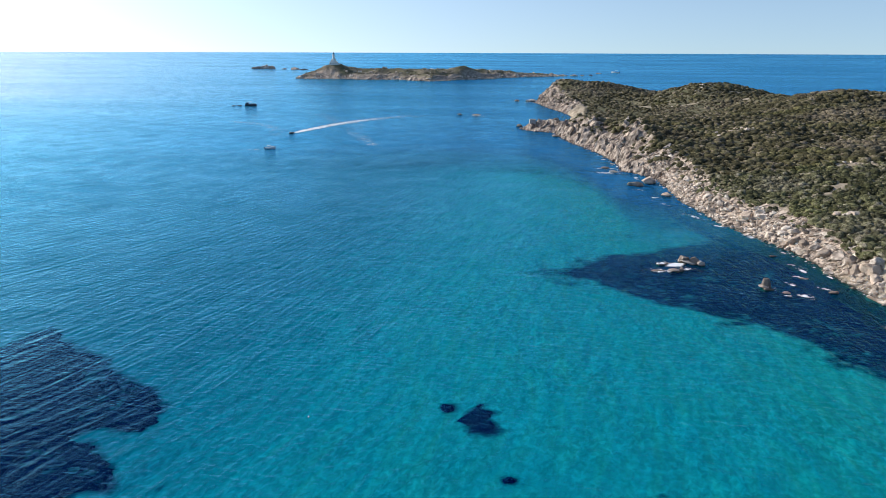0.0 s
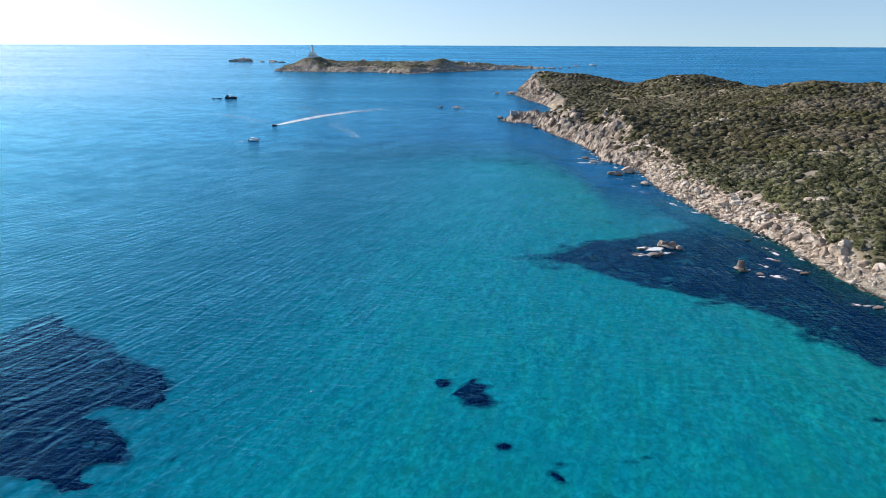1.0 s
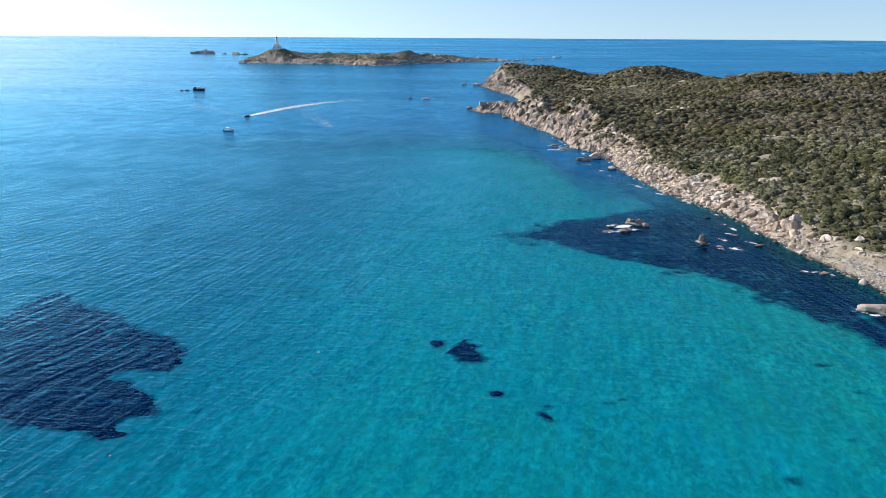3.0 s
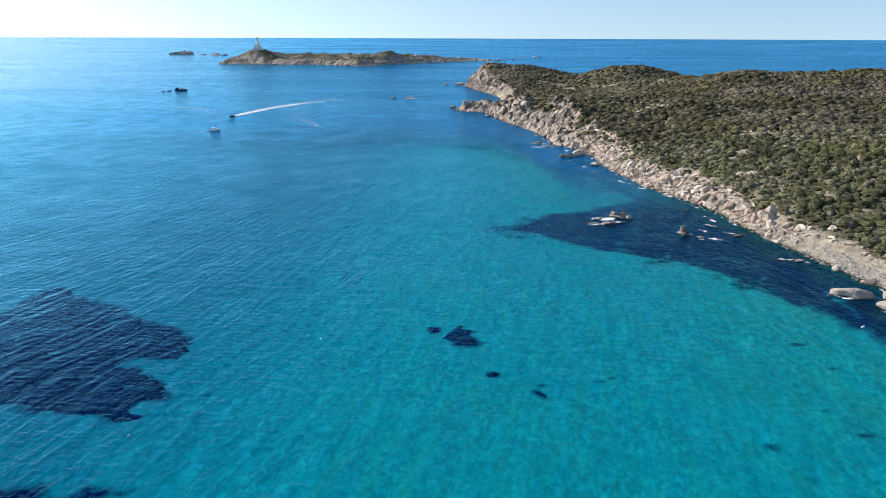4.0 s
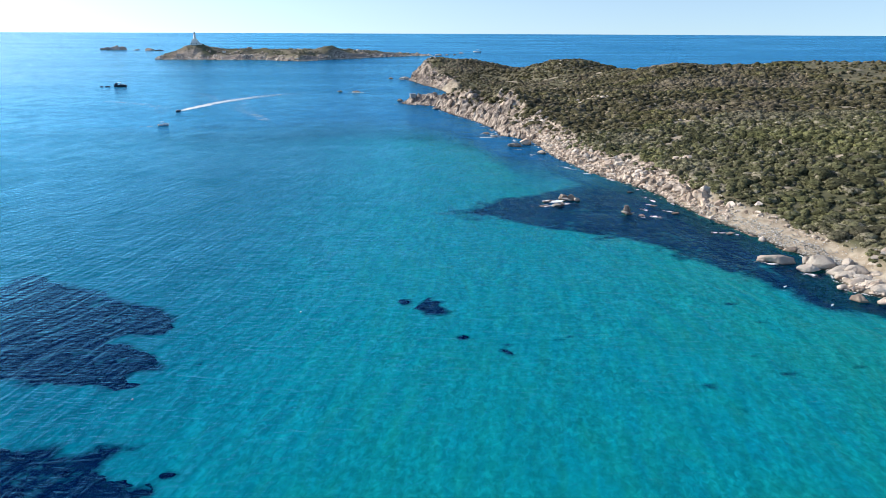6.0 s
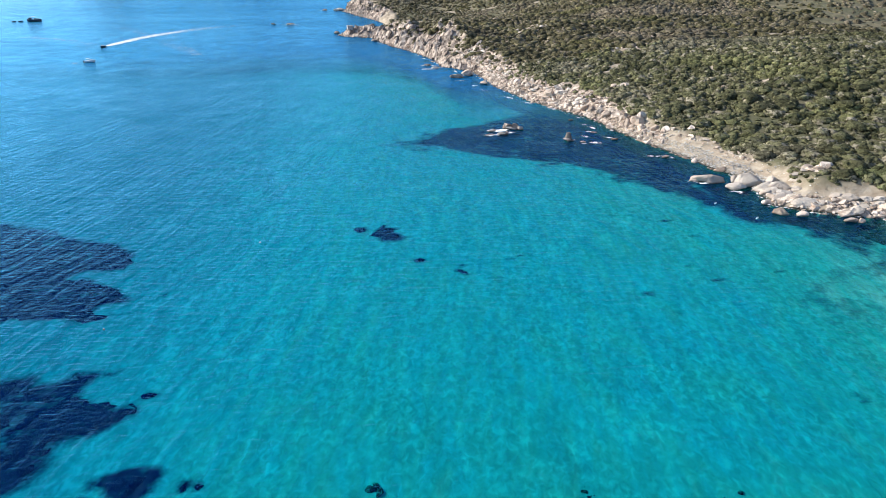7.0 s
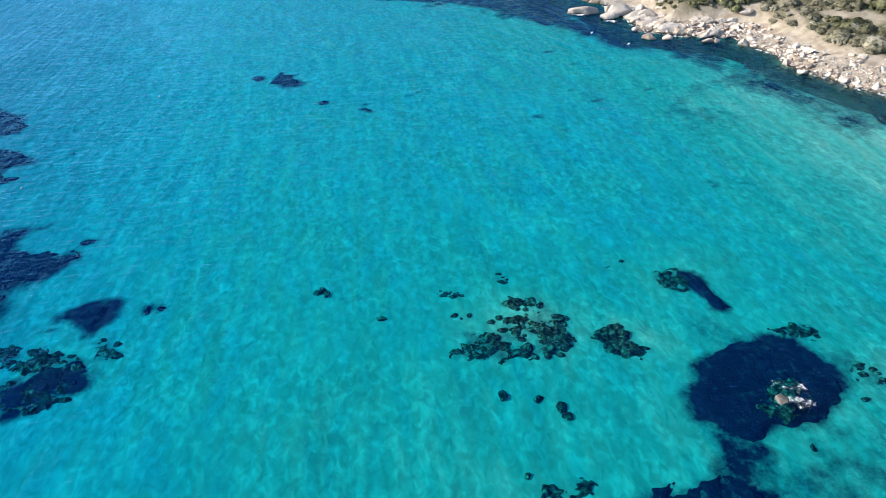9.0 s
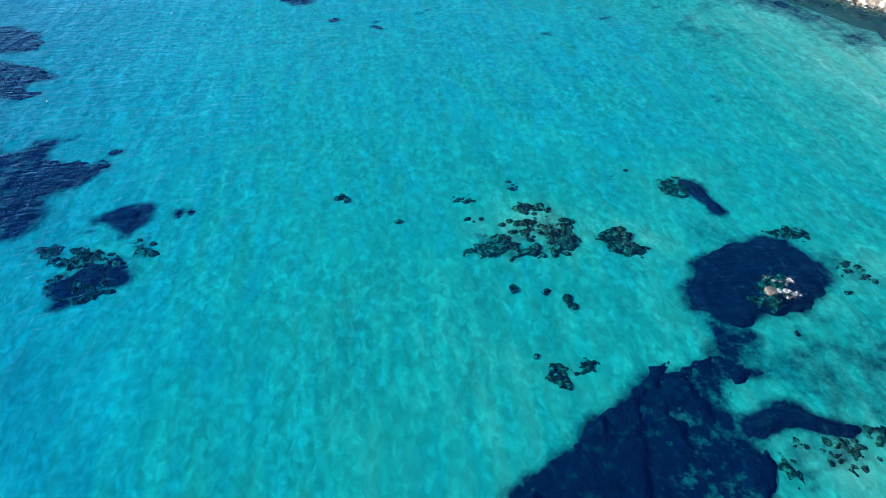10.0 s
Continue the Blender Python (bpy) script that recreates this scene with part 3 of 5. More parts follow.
meadow([(-150, 104), (-112, 114), (-113, 127), (-112, 139), (-110, 145), (-104, 142), (-94, 134), (-83, 128.5), (-71, 120), (-64, 118), (-58, 112), (-55.5, 105), (-57, 100.5), (-65, 101.5), (-68.5, 99.6), (-68, 97.3), (-62.6, 96.7),
        (-55.4, 91.5), (-51.5, 86.5), (-51, 82.6), (-55.5, 81.7), (-56, 79.3), (-49.6, 80), (-47, 79.5), (-48, 77.3), (-57.4, 74.4), (-61, 76), (-70.5, 77.5), (-76, 77.7), (-83, 81), (-92, 83), (-150, 92)], ragged=1.8, gaps=0.24)
meadow([(-110, 58), (-63, 55), (-60.7, 55.6), (-58.3, 56.7), (-57.3, 54.3), (-54, 54.7), (-53.7, 57), (-49.8, 56.8), (-44.2, 56.8), (-45.4, 54.5), (-47.4, 53.4), (-48, 50.6), (-45.7, 47.2), (-42.2, 45.8), (-40.2, 46.8), (-38, 45),
        (-37.3, 42.5), (-38, 40.8), (-43.5, 37.5), (-47.5, 35.7), (-47.2, 30.7), (-48, 26.6), (-50.3, 25.6), (-58, 26), (-110, 28)], ragged=1.6, gaps=0.22, seed=3)
meadow([(-39.5, 47.8), (-37.8, 48.6), (-36, 47.8), (-36.7, 46.4), (-38.8, 46.4)], 0.3, 0.5, seed=4)
meadow([(-40.3, 25.9), (-38.8, 27.4), (-37, 28.4), (-34.8, 28.6), (-32.2, 27.3), (-32.7, 25.2), (-33, 23.5), (-34.2, 22.5), (-34.8, 20.4), (-36, 21), (-36.2, 23), (-38, 24.3)], 0.35, 0.7, seed=5)
meadow([(-28.2, 23.9), (-27.9, 25.4), (-27, 25.7), (-26.7, 23.3), (-27.7, 23.1)], 0.25, 0.4, seed=8)
meadow([(-26.5, 24.2), (-25.9, 25.3), (-24.3, 24.4), (-25.2, 23.1), (-26.1, 23.2)], 0.25, 0.4, seed=6)
meadow([(-47, 12.5), (-44, 14), (-41, 16), (-36, 16), (-34.6, 13.3), (-33.6, 10.3), (-33.8, 8.4), (-38, 8.2), (-40.5, 5.7), (-43, 7), (-45, 6.4), (-44, 8.2)], 0.35, 1.3, gaps=0.20, seed=7)
meadow([(43.0, -14.8), (46, -12.0), (49.5, -9.6), (54.5, -8.8), (58.6, -10), (61.2, -13), (62, -16.2), (63, -18.3), (63.6, -21), (61.6, -24.3), (57.7, -26), (54.6, -27), (51, -26.6), (48.6, -25.6), (46.4, -27), (44, -27.2),
        (42.2, -25), (41, -22), (39.6, -20.6), (40.8, -17.6)], 0.4, 0.9, seed=9, label="round dark seagrass bed round a breaking rock")
meadow([(-10, -52), (-5, -46), (2, -42), (4.9, -39.3), (7.7, -37.9), (10.7, -38), (13.5, -36), (15.8, -33.6), (17.6, -32), (21, -30.9), (23.7, -30), (28, -28), (30.8, -27), (33.5, -27.4), (30, -31), (25, -34), (24, -39), (21, -46), (17, -56), (10, -63), (-1, -61), (-9, -57)],
       0.4, 1.2, gaps=0.10, seed=11, label="dense dark seagrass meadow with a clear edge")
meadow([(29, -28), (37, -28), (40.6, -29.3), (42.4, -31.8), (43.2, -34), (37, -34.4), (36, -36.8), (34.6, -38.8), (36, -43.3), (33, -48.4), (31, -56), (26, -63), (19, -65), (14, -61), (20, -47), (23, -39), (24, -34)],
       0.4, 1.6, gaps=0.345, seed=13, label="broken dark seagrass meadow with sand showing through")
meadow([(34.4, -37.9), (37.8, -37.7), (41.5, -37), (43.2, -38.2), (44, -40.2), (46.3, -42.2), (48.4, -43.7), (48, -44.8), (45, -44.7), (41.8, -42.8), (40.4, -41.6), (38, -41.6), (35.4, -41.9), (33.7, -41)], 0.35, 0.9, seed=12)
meadow([(55, 7), (56.5, 8.2), (58.7, 6.8), (58.9, 3.9), (58.3, 0.9), (58.6, -1.5), (59, -3.1), (57.3, -3.7), (55.9, -2.8), (56.2, 0), (55.4, 3)], 0.3, 0.6, seed=14)
meadow([(-3.2, 121.2), (0.3, 122.5), (0.6, 118.7), (-1.9, 117.8)], 0.4, 0.7, seed=15)
meadow([(-0.6, 114.3), (1.6, 117.6), (3.8, 123.7), (6.4, 125.2), (7.8, 123.2), (6.4, 121), (9.2, 120.4), (8, 117.4), (10.6, 114), (7.7, 111), (4.6, 111.6), (2.5, 114)], 0.4, 1.1, gaps=0.08, seed=16)
meadow([(11.4, 97.9), (12.7, 99), (14.7, 98.2), (13.8, 96.6), (11.8, 96.4)], 0.3, 0.5, seed=17)
meadow([(20.2, 90.5), (21.7, 91.6), (23.2, 89.8), (23.8, 88.2), (22, 88.6)], 0.3, 0.4, seed=18)
# the dark band that follows the rocky shore, and fainter growth on the sand
BAND = [(25, 217), (39, 234), (51, 239), (64, 251), (80, 262), (96, 250), (104, 226), (107, 204), (111, 184), (115, 168), (117, 154), (108, 146), (104, 136), (105, 127), (100, 131), (96, 141), (92, 151), (87, 158), (82, 169), (75, 176), (66, 178), (58, 184),
        (49, 188), (41, 196), (33, 203)]
meadow(BAND, 0.8, 3.0, gaps=0.33, seed=19, inset=1.8, label="dark seagrass and weed band along the rocky shore")
for outline, dense, fray in ((BAND, 0.78, 8.0), ([(100, 131), (106, 120), (117, 110), (120, 98), (121, 88), (122, 82), (131, 92), (137, 98), (140, 105), (131, 108), (122, 113), (117, 119), (118, 130), (108, 138)], 0.66, 3.0),
                             ([(122, 82), (127, 71), (128, 60), (128, 50), (127, 40), (140, 38), (150, 44), (144, 60), (140, 72), (141, 90), (136, 97)], 0.60, 4.0),
                             ([(84, 56), (92, 66.5), (108, 80), (120, 82), (124.3, 80), (127.5, 71), (128, 52), (127, 41), (124.5, 39), (124, 50), (123.5, 66), (120, 74.5), (112, 75.5), (96, 66)], 0.44, 3.5),
                             ([(80, 42), (88, 58), (100, 66), (112, 72), (108, 58), (94, 48)], 0.30, 8.0), ([(56, -27), (62, -28), (70, -44), (64, -48)], 0.46, 4.0), ([(40, -21), (47, -25), (48.5, -28.5), (44, -32), (36.5, -31), (34.5, -27), (38.5, -25)], 0.72, 2.0),
                             ([(5, 212), (16, 220), (30, 214), (36, 203), (24, 199)], 0.46, 6.0), ([(44, 262), (48, 268), (53, 266), (50, 261)], 0.62, 3.0), ([(12, -60), (18, -46), (21.5, -39), (22.5, -34), (27, -28.5), (31, -28), (26.5, -35), (26, -40), (23, -47), (18, -60)], 0.88, 2.0), ([(99, 133), (104, 126), (110, 128), (109, 140), (103, 142), (98, 139)], 0.82, 3.0), ([(48, -6), (53, -11), (56, -10), (57, -4), (53, -3)], 0.42, 2.5),
                             ([(64, -17), (68, -18), (74, -30), (68, -30)], 0.42, 3.0), ([(43, -27), (57, -27), (68, -38), (66, -56), (50, -52), (43, -38), (42, -33)], 0.45, 5.0)):
    WEED.append((outline, dense, fray))
for px, py, a, b, dense in ((1.8, 18.1, .7, .5, .8), (4.2, 17.3, .6, .4, .8), (48.9, 13.2, 1.1, .6, .8), (45, 12.4, .7, .6, .7), (29.9, 94.4, .7, .7, .7), (35.2, 95.9, 1.9, .9, .72), (37.6, 97.6, 1.5, .8, .6), (22.9, 93.3, 1.5, .9, .75),
                            (84.2, 116.4, 2.2, 1.0, .85), (86.7, 104.7, 1.4, .8, .66), (76.6, 86.7, 1.1, .8, .75), (60.9, 73.4, 1.8, 1.2, .66), (63.8, 64.1, .8, .6, .7), (16, 96.6, 1.6, .5, .6), (20.3, 116, 1.5, .8, .62), (77.2, 79.4, 1.4, .6, .7),
                            (79.9, 78.2, 2.2, .9, .78), (82.4, 77, 1.2, .6, .66), (96.5, 80.4, 2.0, .9, .75), (80.6, 32.6, 1.1, .7, .7), (81.2, 30.8, 1.4, .8, .75), (87, 29.8, 1.5, .8, .72), (88.2, 28.6, .8, .6, .75), (-41.2, 23.7, 1.3, .7, .85), (-36.4, 20.2, .9, .6, .85),
                            (-36.2, 43.8, 1.3, .6, .6), (-39.2, 50.4, 1.2, .6, .55), (-40.9, 60.8, 1.2, .6, .6), (-38.8, 64.1, .8, .8, .75), (-44, 86.1, .9, 1, .8), (11, 13.2, .5, .4, .6), (57.1, -34.9, 1.1, .5, .7), (43, -50.1, .9, .6, .8),
                            (36.9, -48.5, .9, .6, .75), (69, 177, 2.4, 2, .8), (103, 112, 2.0, .7, .55), (98, 122, 1.6, .6, .6), (92, 126, 1.6, .7, .5)):
    WEED.append(([(px + a * math.cos(u), py + b * math.sin(u)) for u in np.linspace(0, 2 * math.pi, 9)[:-1]], 0.86 * dense, 1.2))

def hull_rock(seed, count=20, flat=0.8, box=0.5):
    """An angular block: the hull of points on a rounded box."""
    rng = random.Random(seed)
    bm = bmesh.new()
    for _ in range(count):
        v = Vector((rng.gauss(0, 1), rng.gauss(0, 1), rng.gauss(0, 1))).normalized()
        m = max(abs(c) for c in v)
        v = v * ((1 - box) + box / m) * rng.uniform(0.82, 1.05)
        bm.verts.new((v.x, v.y * rng.uniform(0.85, 1.0), v.z * flat))
    res = bmesh.ops.convex_hull(bm, input=bm.verts)
    bmesh.ops.delete(bm, geom=list({g for g in res["geom_interior"] + res["geom_unused"] if isinstance(g, bmesh.types.BMVert)}), context="VERTS")
    return arrays_of(bm)


def worn_rock(seed, level=3, cut=11):
    """A larger worn rock: a ball cut by planes, then roughened."""
    rng = random.Random(seed)
    bm = bmesh.new()
    bmesh.ops.create_icosphere(bm, subdivisions=level, radius=1.0)
    planes = [(Vector((rng.gauss(0, 1), rng.gauss(0, 1), rng.gauss(0, 1))).normalized(), rng.uniform(0.50, 0.82)) for _ in range(cut)]
    off = Vector((seed * 3.1, seed * 1.7, 0))
    for v in bm.verts:
        for nrm, at in planes:
            over = v.co.dot(nrm) - at
            if over > 0:
                v.co -= nrm * over * 0.94
        v.co *= 1 + 0.16 * noise.fractal(v.co * 1.6 + off, 1.0, 2.0, 4)
    return arrays_of(bm)


BLOCKS = [hull_rock(s, 12 + s % 6, 0.62 + 0.07 * (s % 5), 0.45 + 0.10 * (s % 5)) for s in range(14)]
CHIPS = [hull_rock(40 + s, 11, 0.7, 0.3) for s in range(6)]
WORN = [worn_rock(60 + s) for s in range(6)]
rng = np.random.default_rng(5)


def scatter_shore(n, y0, y1, lo, hi):
    """Places in the rocky band of the shore."""
    x = rng.uniform(-30, 220, n * 14)
    y = rng.uniform(y0, y1, n * 14)
    z, d = land_height(x, y)
    u = d / rock_width(y)
    ok = (u > lo) & (u < hi + 0.12 * fbm(x, y, 12, 2, 3))
    ok &= ~((y > 140) & (y < 187) & (u > -0.05) & (u < 0.7))          # the pebble beach
    ok &= ~((y > 80) & (y < 140) & (u > 0.62))            # open sand above it
    ok &= ~((y > 127) & (y < 150) & (d < 13))              # room for the great slabs
    ok &= ~((y > 638) & (y < 775))                        # the far cove's beach
    i = np.nonzero(ok)[0][:n]
    return np.stack([x[i], y[i], z[i]], 1), u[i]


def sizes(n, small, big, power):
    return small * (1 - rng.random(n) * (1 - (small / big) ** power)) ** (-1 / power)


def shore_rocks(n, y0, y1, hi, small, big, power, thin):
    """Blocks along the shore: places, sizes, turns, leans and shapes; fewer towards the scrub."""
    p, u = scatter_shore(n, y0, y1, -0.10, hi)
    few = thin * smooth(0.30, 0.95, u) + np.where(p[:, 1] < 135, 0.30 + 0.45 * smooth(-0.1, 0.25, fbm(p[:, 0], p[:, 1], 9, 2, 51)), 0.25 * smooth(0.0, 0.4, fbm(p[:, 0], p[:, 1], 11, 2, 53)))
    p = p[rng.random(len(u)) > few]
    r = sizes(len(p), small, big, power)
    sc = np.stack([r * rng.uniform(0.85, 1.4, len(r)), r * rng.uniform(0.7, 1.1, len(r)), r * rng.uniform(0.6, 1.0, len(r))], 1)
    p[:, 2] += r * 0.18
    return p, sc, r, rng.uniform(0, 6.28, len(r)), rng.normal(0, 0.4, len(r)), rng.integers(0, len(BLOCKS), len(r))


rubble = shore_rocks(10000, 40, 400, 1.05, 0.30, 1.2, 1.5, 0.75)
blocks = shore_rocks(1300, 40, 400, 0.85, 0.8, 2.5, 1.9, 0.9)
shore, scl, r, turn, tilt, pick = (np.concatenate(q) for q in zip(rubble, blocks))
# the biggest blocks of the near stretch are pieces of their own
rank = np.where((shore[:, 1] < 300), -r, 0)
single = np.argsort(rank)[:300]
rest = np.setdiff1d(np.arange(len(r)), single)
SINGLE = [(shore[i].copy(), scl[i].copy(), turn[i], tilt[i], int(pick[i])) for i in single]
v, f = stamp(BLOCKS, shore[rest], scl[rest], turn[rest], pick[rest], tilt[rest])
ob = tagged(new("boulders", mesh_of("boulders", v, f, M_BOULDER)), "pale granite boulders tumbled along the shore", kind="stuff")
ob.parent = ground

# cliffs: tilted slabs and buttresses farther along
cl, cu = scatter_shore(3400, 380, 965, -0.06, 1.05)
keep_it = rng.random(len(cu)) > np.maximum(0.80 * smooth(0.08, 0.5, cu), np.where((cl[:, 1] > 405) & (cl[:, 1] < 600), 0.5 + 0.45 * smooth(0.1, 0.4, cu), 0))
cl, cu = cl[keep_it], cu[keep_it]
r = sizes(len(cl), 0.7, 2.6, 1.5)
cl[:, 2] -= r * 0.15
scl = np.stack([r * rng.uniform(1.0, 2.4, len(r)), r * rng.uniform(0.6, 1.1, len(r)), r * rng.uniform(0.7, 1.3, len(r))], 1)
gxx = (land_height(cl[:, 0] + 3, cl[:, 1])[0] - land_height(cl[:, 0] - 3, cl[:, 1])[0]) / 6
gyy = (land_height(cl[:, 0], cl[:, 1] + 3)[0] - land_height(cl[:, 0], cl[:, 1] - 3)[0]) / 6
v, f = stamp(BLOCKS, cl, scl, np.arctan2(gyy, gxx) * 0.4 + 0.35 + rng.normal(0, 0.45, len(r)), rng.integers(0, len(BLOCKS), len(r)), np.arctan(np.hypot(gxx, gyy)) * 0.8 + 0.22 + rng.normal(0, 0.3, len(r)))
rib, _ = scatter_shore(300, 400, 965, 0.12, 0.85)
rx = (land_height(rib[:, 0] + 4, rib[:, 1])[0] - land_height(rib[:, 0] - 4, rib[:, 1])[0]) / 8
ry = (land_height(rib[:, 0], rib[:, 1] + 4)[0] - land_height(rib[:, 0], rib[:, 1] - 4)[0]) / 8
r = sizes(len(rib), 1.2, 2.6, 1.6)
rib[:, 2] -= r * 0.35
v2, f2 = stamp(BLOCKS, rib, np.stack([r * rng.uniform(1.6, 2.8, len(r)), r * rng.uniform(0.7, 1.0, len(r)), r * rng.uniform(0.8, 1.3, len(r))], 1),
               np.arctan2(ry, rx) + 0.25 + rng.normal(0, 0.3, len(r)), rng.integers(0, len(BLOCKS), len(r)), np.arctan(np.hypot(rx, ry)) + 0.16 + rng.normal(0, 0.14, len(r)))
v, f = np.concatenate([v, v2]), np.concatenate([f, f2 + len(v)])
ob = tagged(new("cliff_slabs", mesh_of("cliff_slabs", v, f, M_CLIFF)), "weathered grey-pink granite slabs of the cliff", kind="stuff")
ob.parent = ground

# stones on the pebble beach and between the boulders
px, py = rng.uniform(95, 160, 60000), rng.uniform(45, 210, 60000)
pz, pd = land_height(px, py)
pu = pd / rock_width(py)
ok = np.nonzero((pu > -0.12) & ((pu < 0.5) | ((pu < 0.95) & (rng.random(60000) < 0.15))) & ((py > 136) | (rng.random(60000) < 0.35)))[0][:17000]
r = sizes(len(ok), 0.13, 0.5, 2.0)
v, f = stamp(CHIPS, np.stack([px[ok], py[ok], pz[ok] + r * 0.3], 1), np.stack([r * 1.2, r, r * 0.8], 1), rng.uniform(0, 6.28, len(ok)), rng.integers(0, 6, len(ok)))
ob = tagged(new("pebbles", mesh_of("pebbles", v, f, M_PEBBLE)), "grey and buff cobbles of the small beach", kind="stuff")
ob.parent = ground

# outcrops among the scrub
outx, outy, outr = [], [], []
for cx, cy, sp, n, big in ((129, 441, 8, 16, 2.2), (152, 329, 6, 8, 1.3), (125, 257.6, 1.6, 4, 2.4), (138.6, 131.6, 1.8, 11, 2.1), (200, 405, 24, 12, 1.4), (127, 428, 10, 6, 1.4), (175, 792, 18, 14, 2.4),
                           (20, 936, 6, 14, 3.0), (38, 815, 9, 12, 3.0), (240, 640, 60, 14, 2.0), (175, 215, 30, 10, 1.2), (150, 250, 25, 9, 1.3), (160, 380, 50, 12, 1.4), (153, 214, 3, 3, 1.6), (116, 288, 4, 4, 1.4), (146, 727, 8, 6, 1.6)):
    outx += list(rng.normal(cx, sp, n)); outy += list(rng.normal(cy, sp * 0.6, n)); outr += list(rng.uniform(0.4, 1, n) * big)
outx, outy, outr = np.array(outx), np.array(outy), np.array(outr)
oz, od = land_height(outx, outy)
okk = od > 3
v, f = stamp(BLOCKS, np.stack([outx, outy, oz + outr * 0.2], 1)[okk], np.stack([outr * 1.2, outr, outr * 0.9], 1)[okk], rng.uniform(0, 6.28, okk.sum()), rng.integers(0, 12, okk.sum()))
ob = tagged(new("outcrop_rocks", mesh_of("outcrop_rocks", v, f, M_BOULDER)), "pale rock outcrops among the scrub", kind="stuff")
ob.parent = ground


def big_rock(name, x, y, z, sxyz, turn_deg, k, material, label, lean=0.0, category="rock", group="", shapes=None, smooth_faces=False):
    shape = (shapes or WORN)[k]
    me = mesh_of(name, shape[0] * np.array(sxyz), shape[1], material, flat=not smooth_faces)
    ob = tagged(new(name, me), label, category, group)
    ob.matrix_world = pose(x, y, z, 0, lean, turn_deg)
    return ob


# smooth granite slabs at the end of the beach
for x, y, z, s, a, k in ((110.4, 142.6, 0.9, (5.6, 2.9, 1.9), -14, 0), (105.6, 143.8, 0.1, (1.8, 1.1, 0.8), -15, 3), (114.2, 134.4, 0.7, (3.7, 2.4, 1.7), -30, 1), (121.2, 137.6, 1.3, (4.9, 3.6, 2.5), -16, 2),
                         (117.6, 140.8, 0.9, (2.0, 1.4, 1.2), 60, 5), (127.2, 136.4, 1.4, (2.6, 1.7, 1.7), 40, 3), (126.4, 129.6, 1.4, (3.6, 2.4, 1.7), -30, 4), (133.6, 132.4, 2.4, (3.8, 2.4, 1.6), -20, 5), (121.0, 127.4, 0.7, (2.6, 1.7, 1.3), 10, 0)):
    big_rock("granite_slab", x, y, z, s, a, k, M_SLAB, "large smooth pale granite slab at the water's edge", category="rock", group="granite slabs on the shore", smooth_faces=True)
for x, y, s, a, k in ((115.2, 111.8, 2.4, -20, 5), (120.4, 109.5, 1.9, 10, 1), (120.8, 121.2, 2.5, 40, 3), (131.4, 103.4, 1.9, 5, 0), (133.6, 102.8, 1.5, 30, 2), (116.6, 119.8, 1.7, 0, 4), (126.8, 113.6, 1.9, 20, 3), (131.2, 110.6, 1.6, 60, 1),
                      (138, 107.5, 1.8, 0, 2), (145.3, 84.6, 1.6, -30, 5), (123.4, 117.6, 1.6, 70, 2)):
    big_rock("shore_rock", x, y, 0.15, (s * 1.25, s * 0.8, s * 0.62), a, k, M_BOULDER, "pale boulder standing in the shallows", group="rocks in the shallows")
# the great rounded boulders above the beach's far end and along the shore
for x, y, s, a, k in ((110.2, 212.0, 2.7, 60, 2), (113.2, 207.6, 3.0, -20, 0), (115.0, 209.5, 2.3, 20, 4), (107.8, 231.6, 2.5, 10, 1), (109.4, 224.6, 2.8, 70, 3), (108.2, 213.6, 1.7, 0, 5), (115.4, 198.0, 1.9, -15, 1), (118.0, 193.0, 1.6, -40, 4),
                      (104.4, 248.0, 2.5, 30, 0), (94.6, 278.0, 3.2, 65, 3), (99.6, 275.6, 2.6, 15, 2), (105.4, 243.4, 2.1, 80, 5), (125.2, 187.6, 1.5, 90, 3), (103.4, 257.0, 2.2, 25, 1), (90.0, 299.0, 2.4, 50, 4), (111.6, 218.6, 2.2, 35, 2),
                      (112.2, 203.4, 2.0, 75, 5), (107.0, 238.0, 2.0, 0, 3)):
    z = float(land_height(np.array([x]), np.array([y]))[0][0])
    big_rock("large_boulder", x, y, z + s * 0.28, (s * 1.2, s * 0.9, s * 0.85), a, k, M_BOULDER, "large worn pinkish granite boulder on the shore", rng.normal(0, 8), "boulder", "large boulders on the shore")
# ledges of bedrock that break through the sandy slope under the bluff
rng_l = np.random.default_rng(23)
made = 0
while made < 20:
    x, y = rng_l.uniform(121, 152), rng_l.uniform(98, 134)
    z, d = land_height(np.array([x]), np.array([y]))
    u = d[0] / rock_width(y)
    if not 0.06 < u < 0.86:
        continue
    s = rng_l.uniform(1.4, 3.4) * (1.15 - 0.5 * u)
    big_rock("rock_ledge", x, y, float(z[0]) + 0.1, (s * 1.5, s, s * 0.5), rng_l.uniform(-50, 20), made % 6, M_SLAB, "pale granite ledge breaking through the sandy slope", rng_l.normal(-8, 8), group="ledges under the bluff")
    made += 1
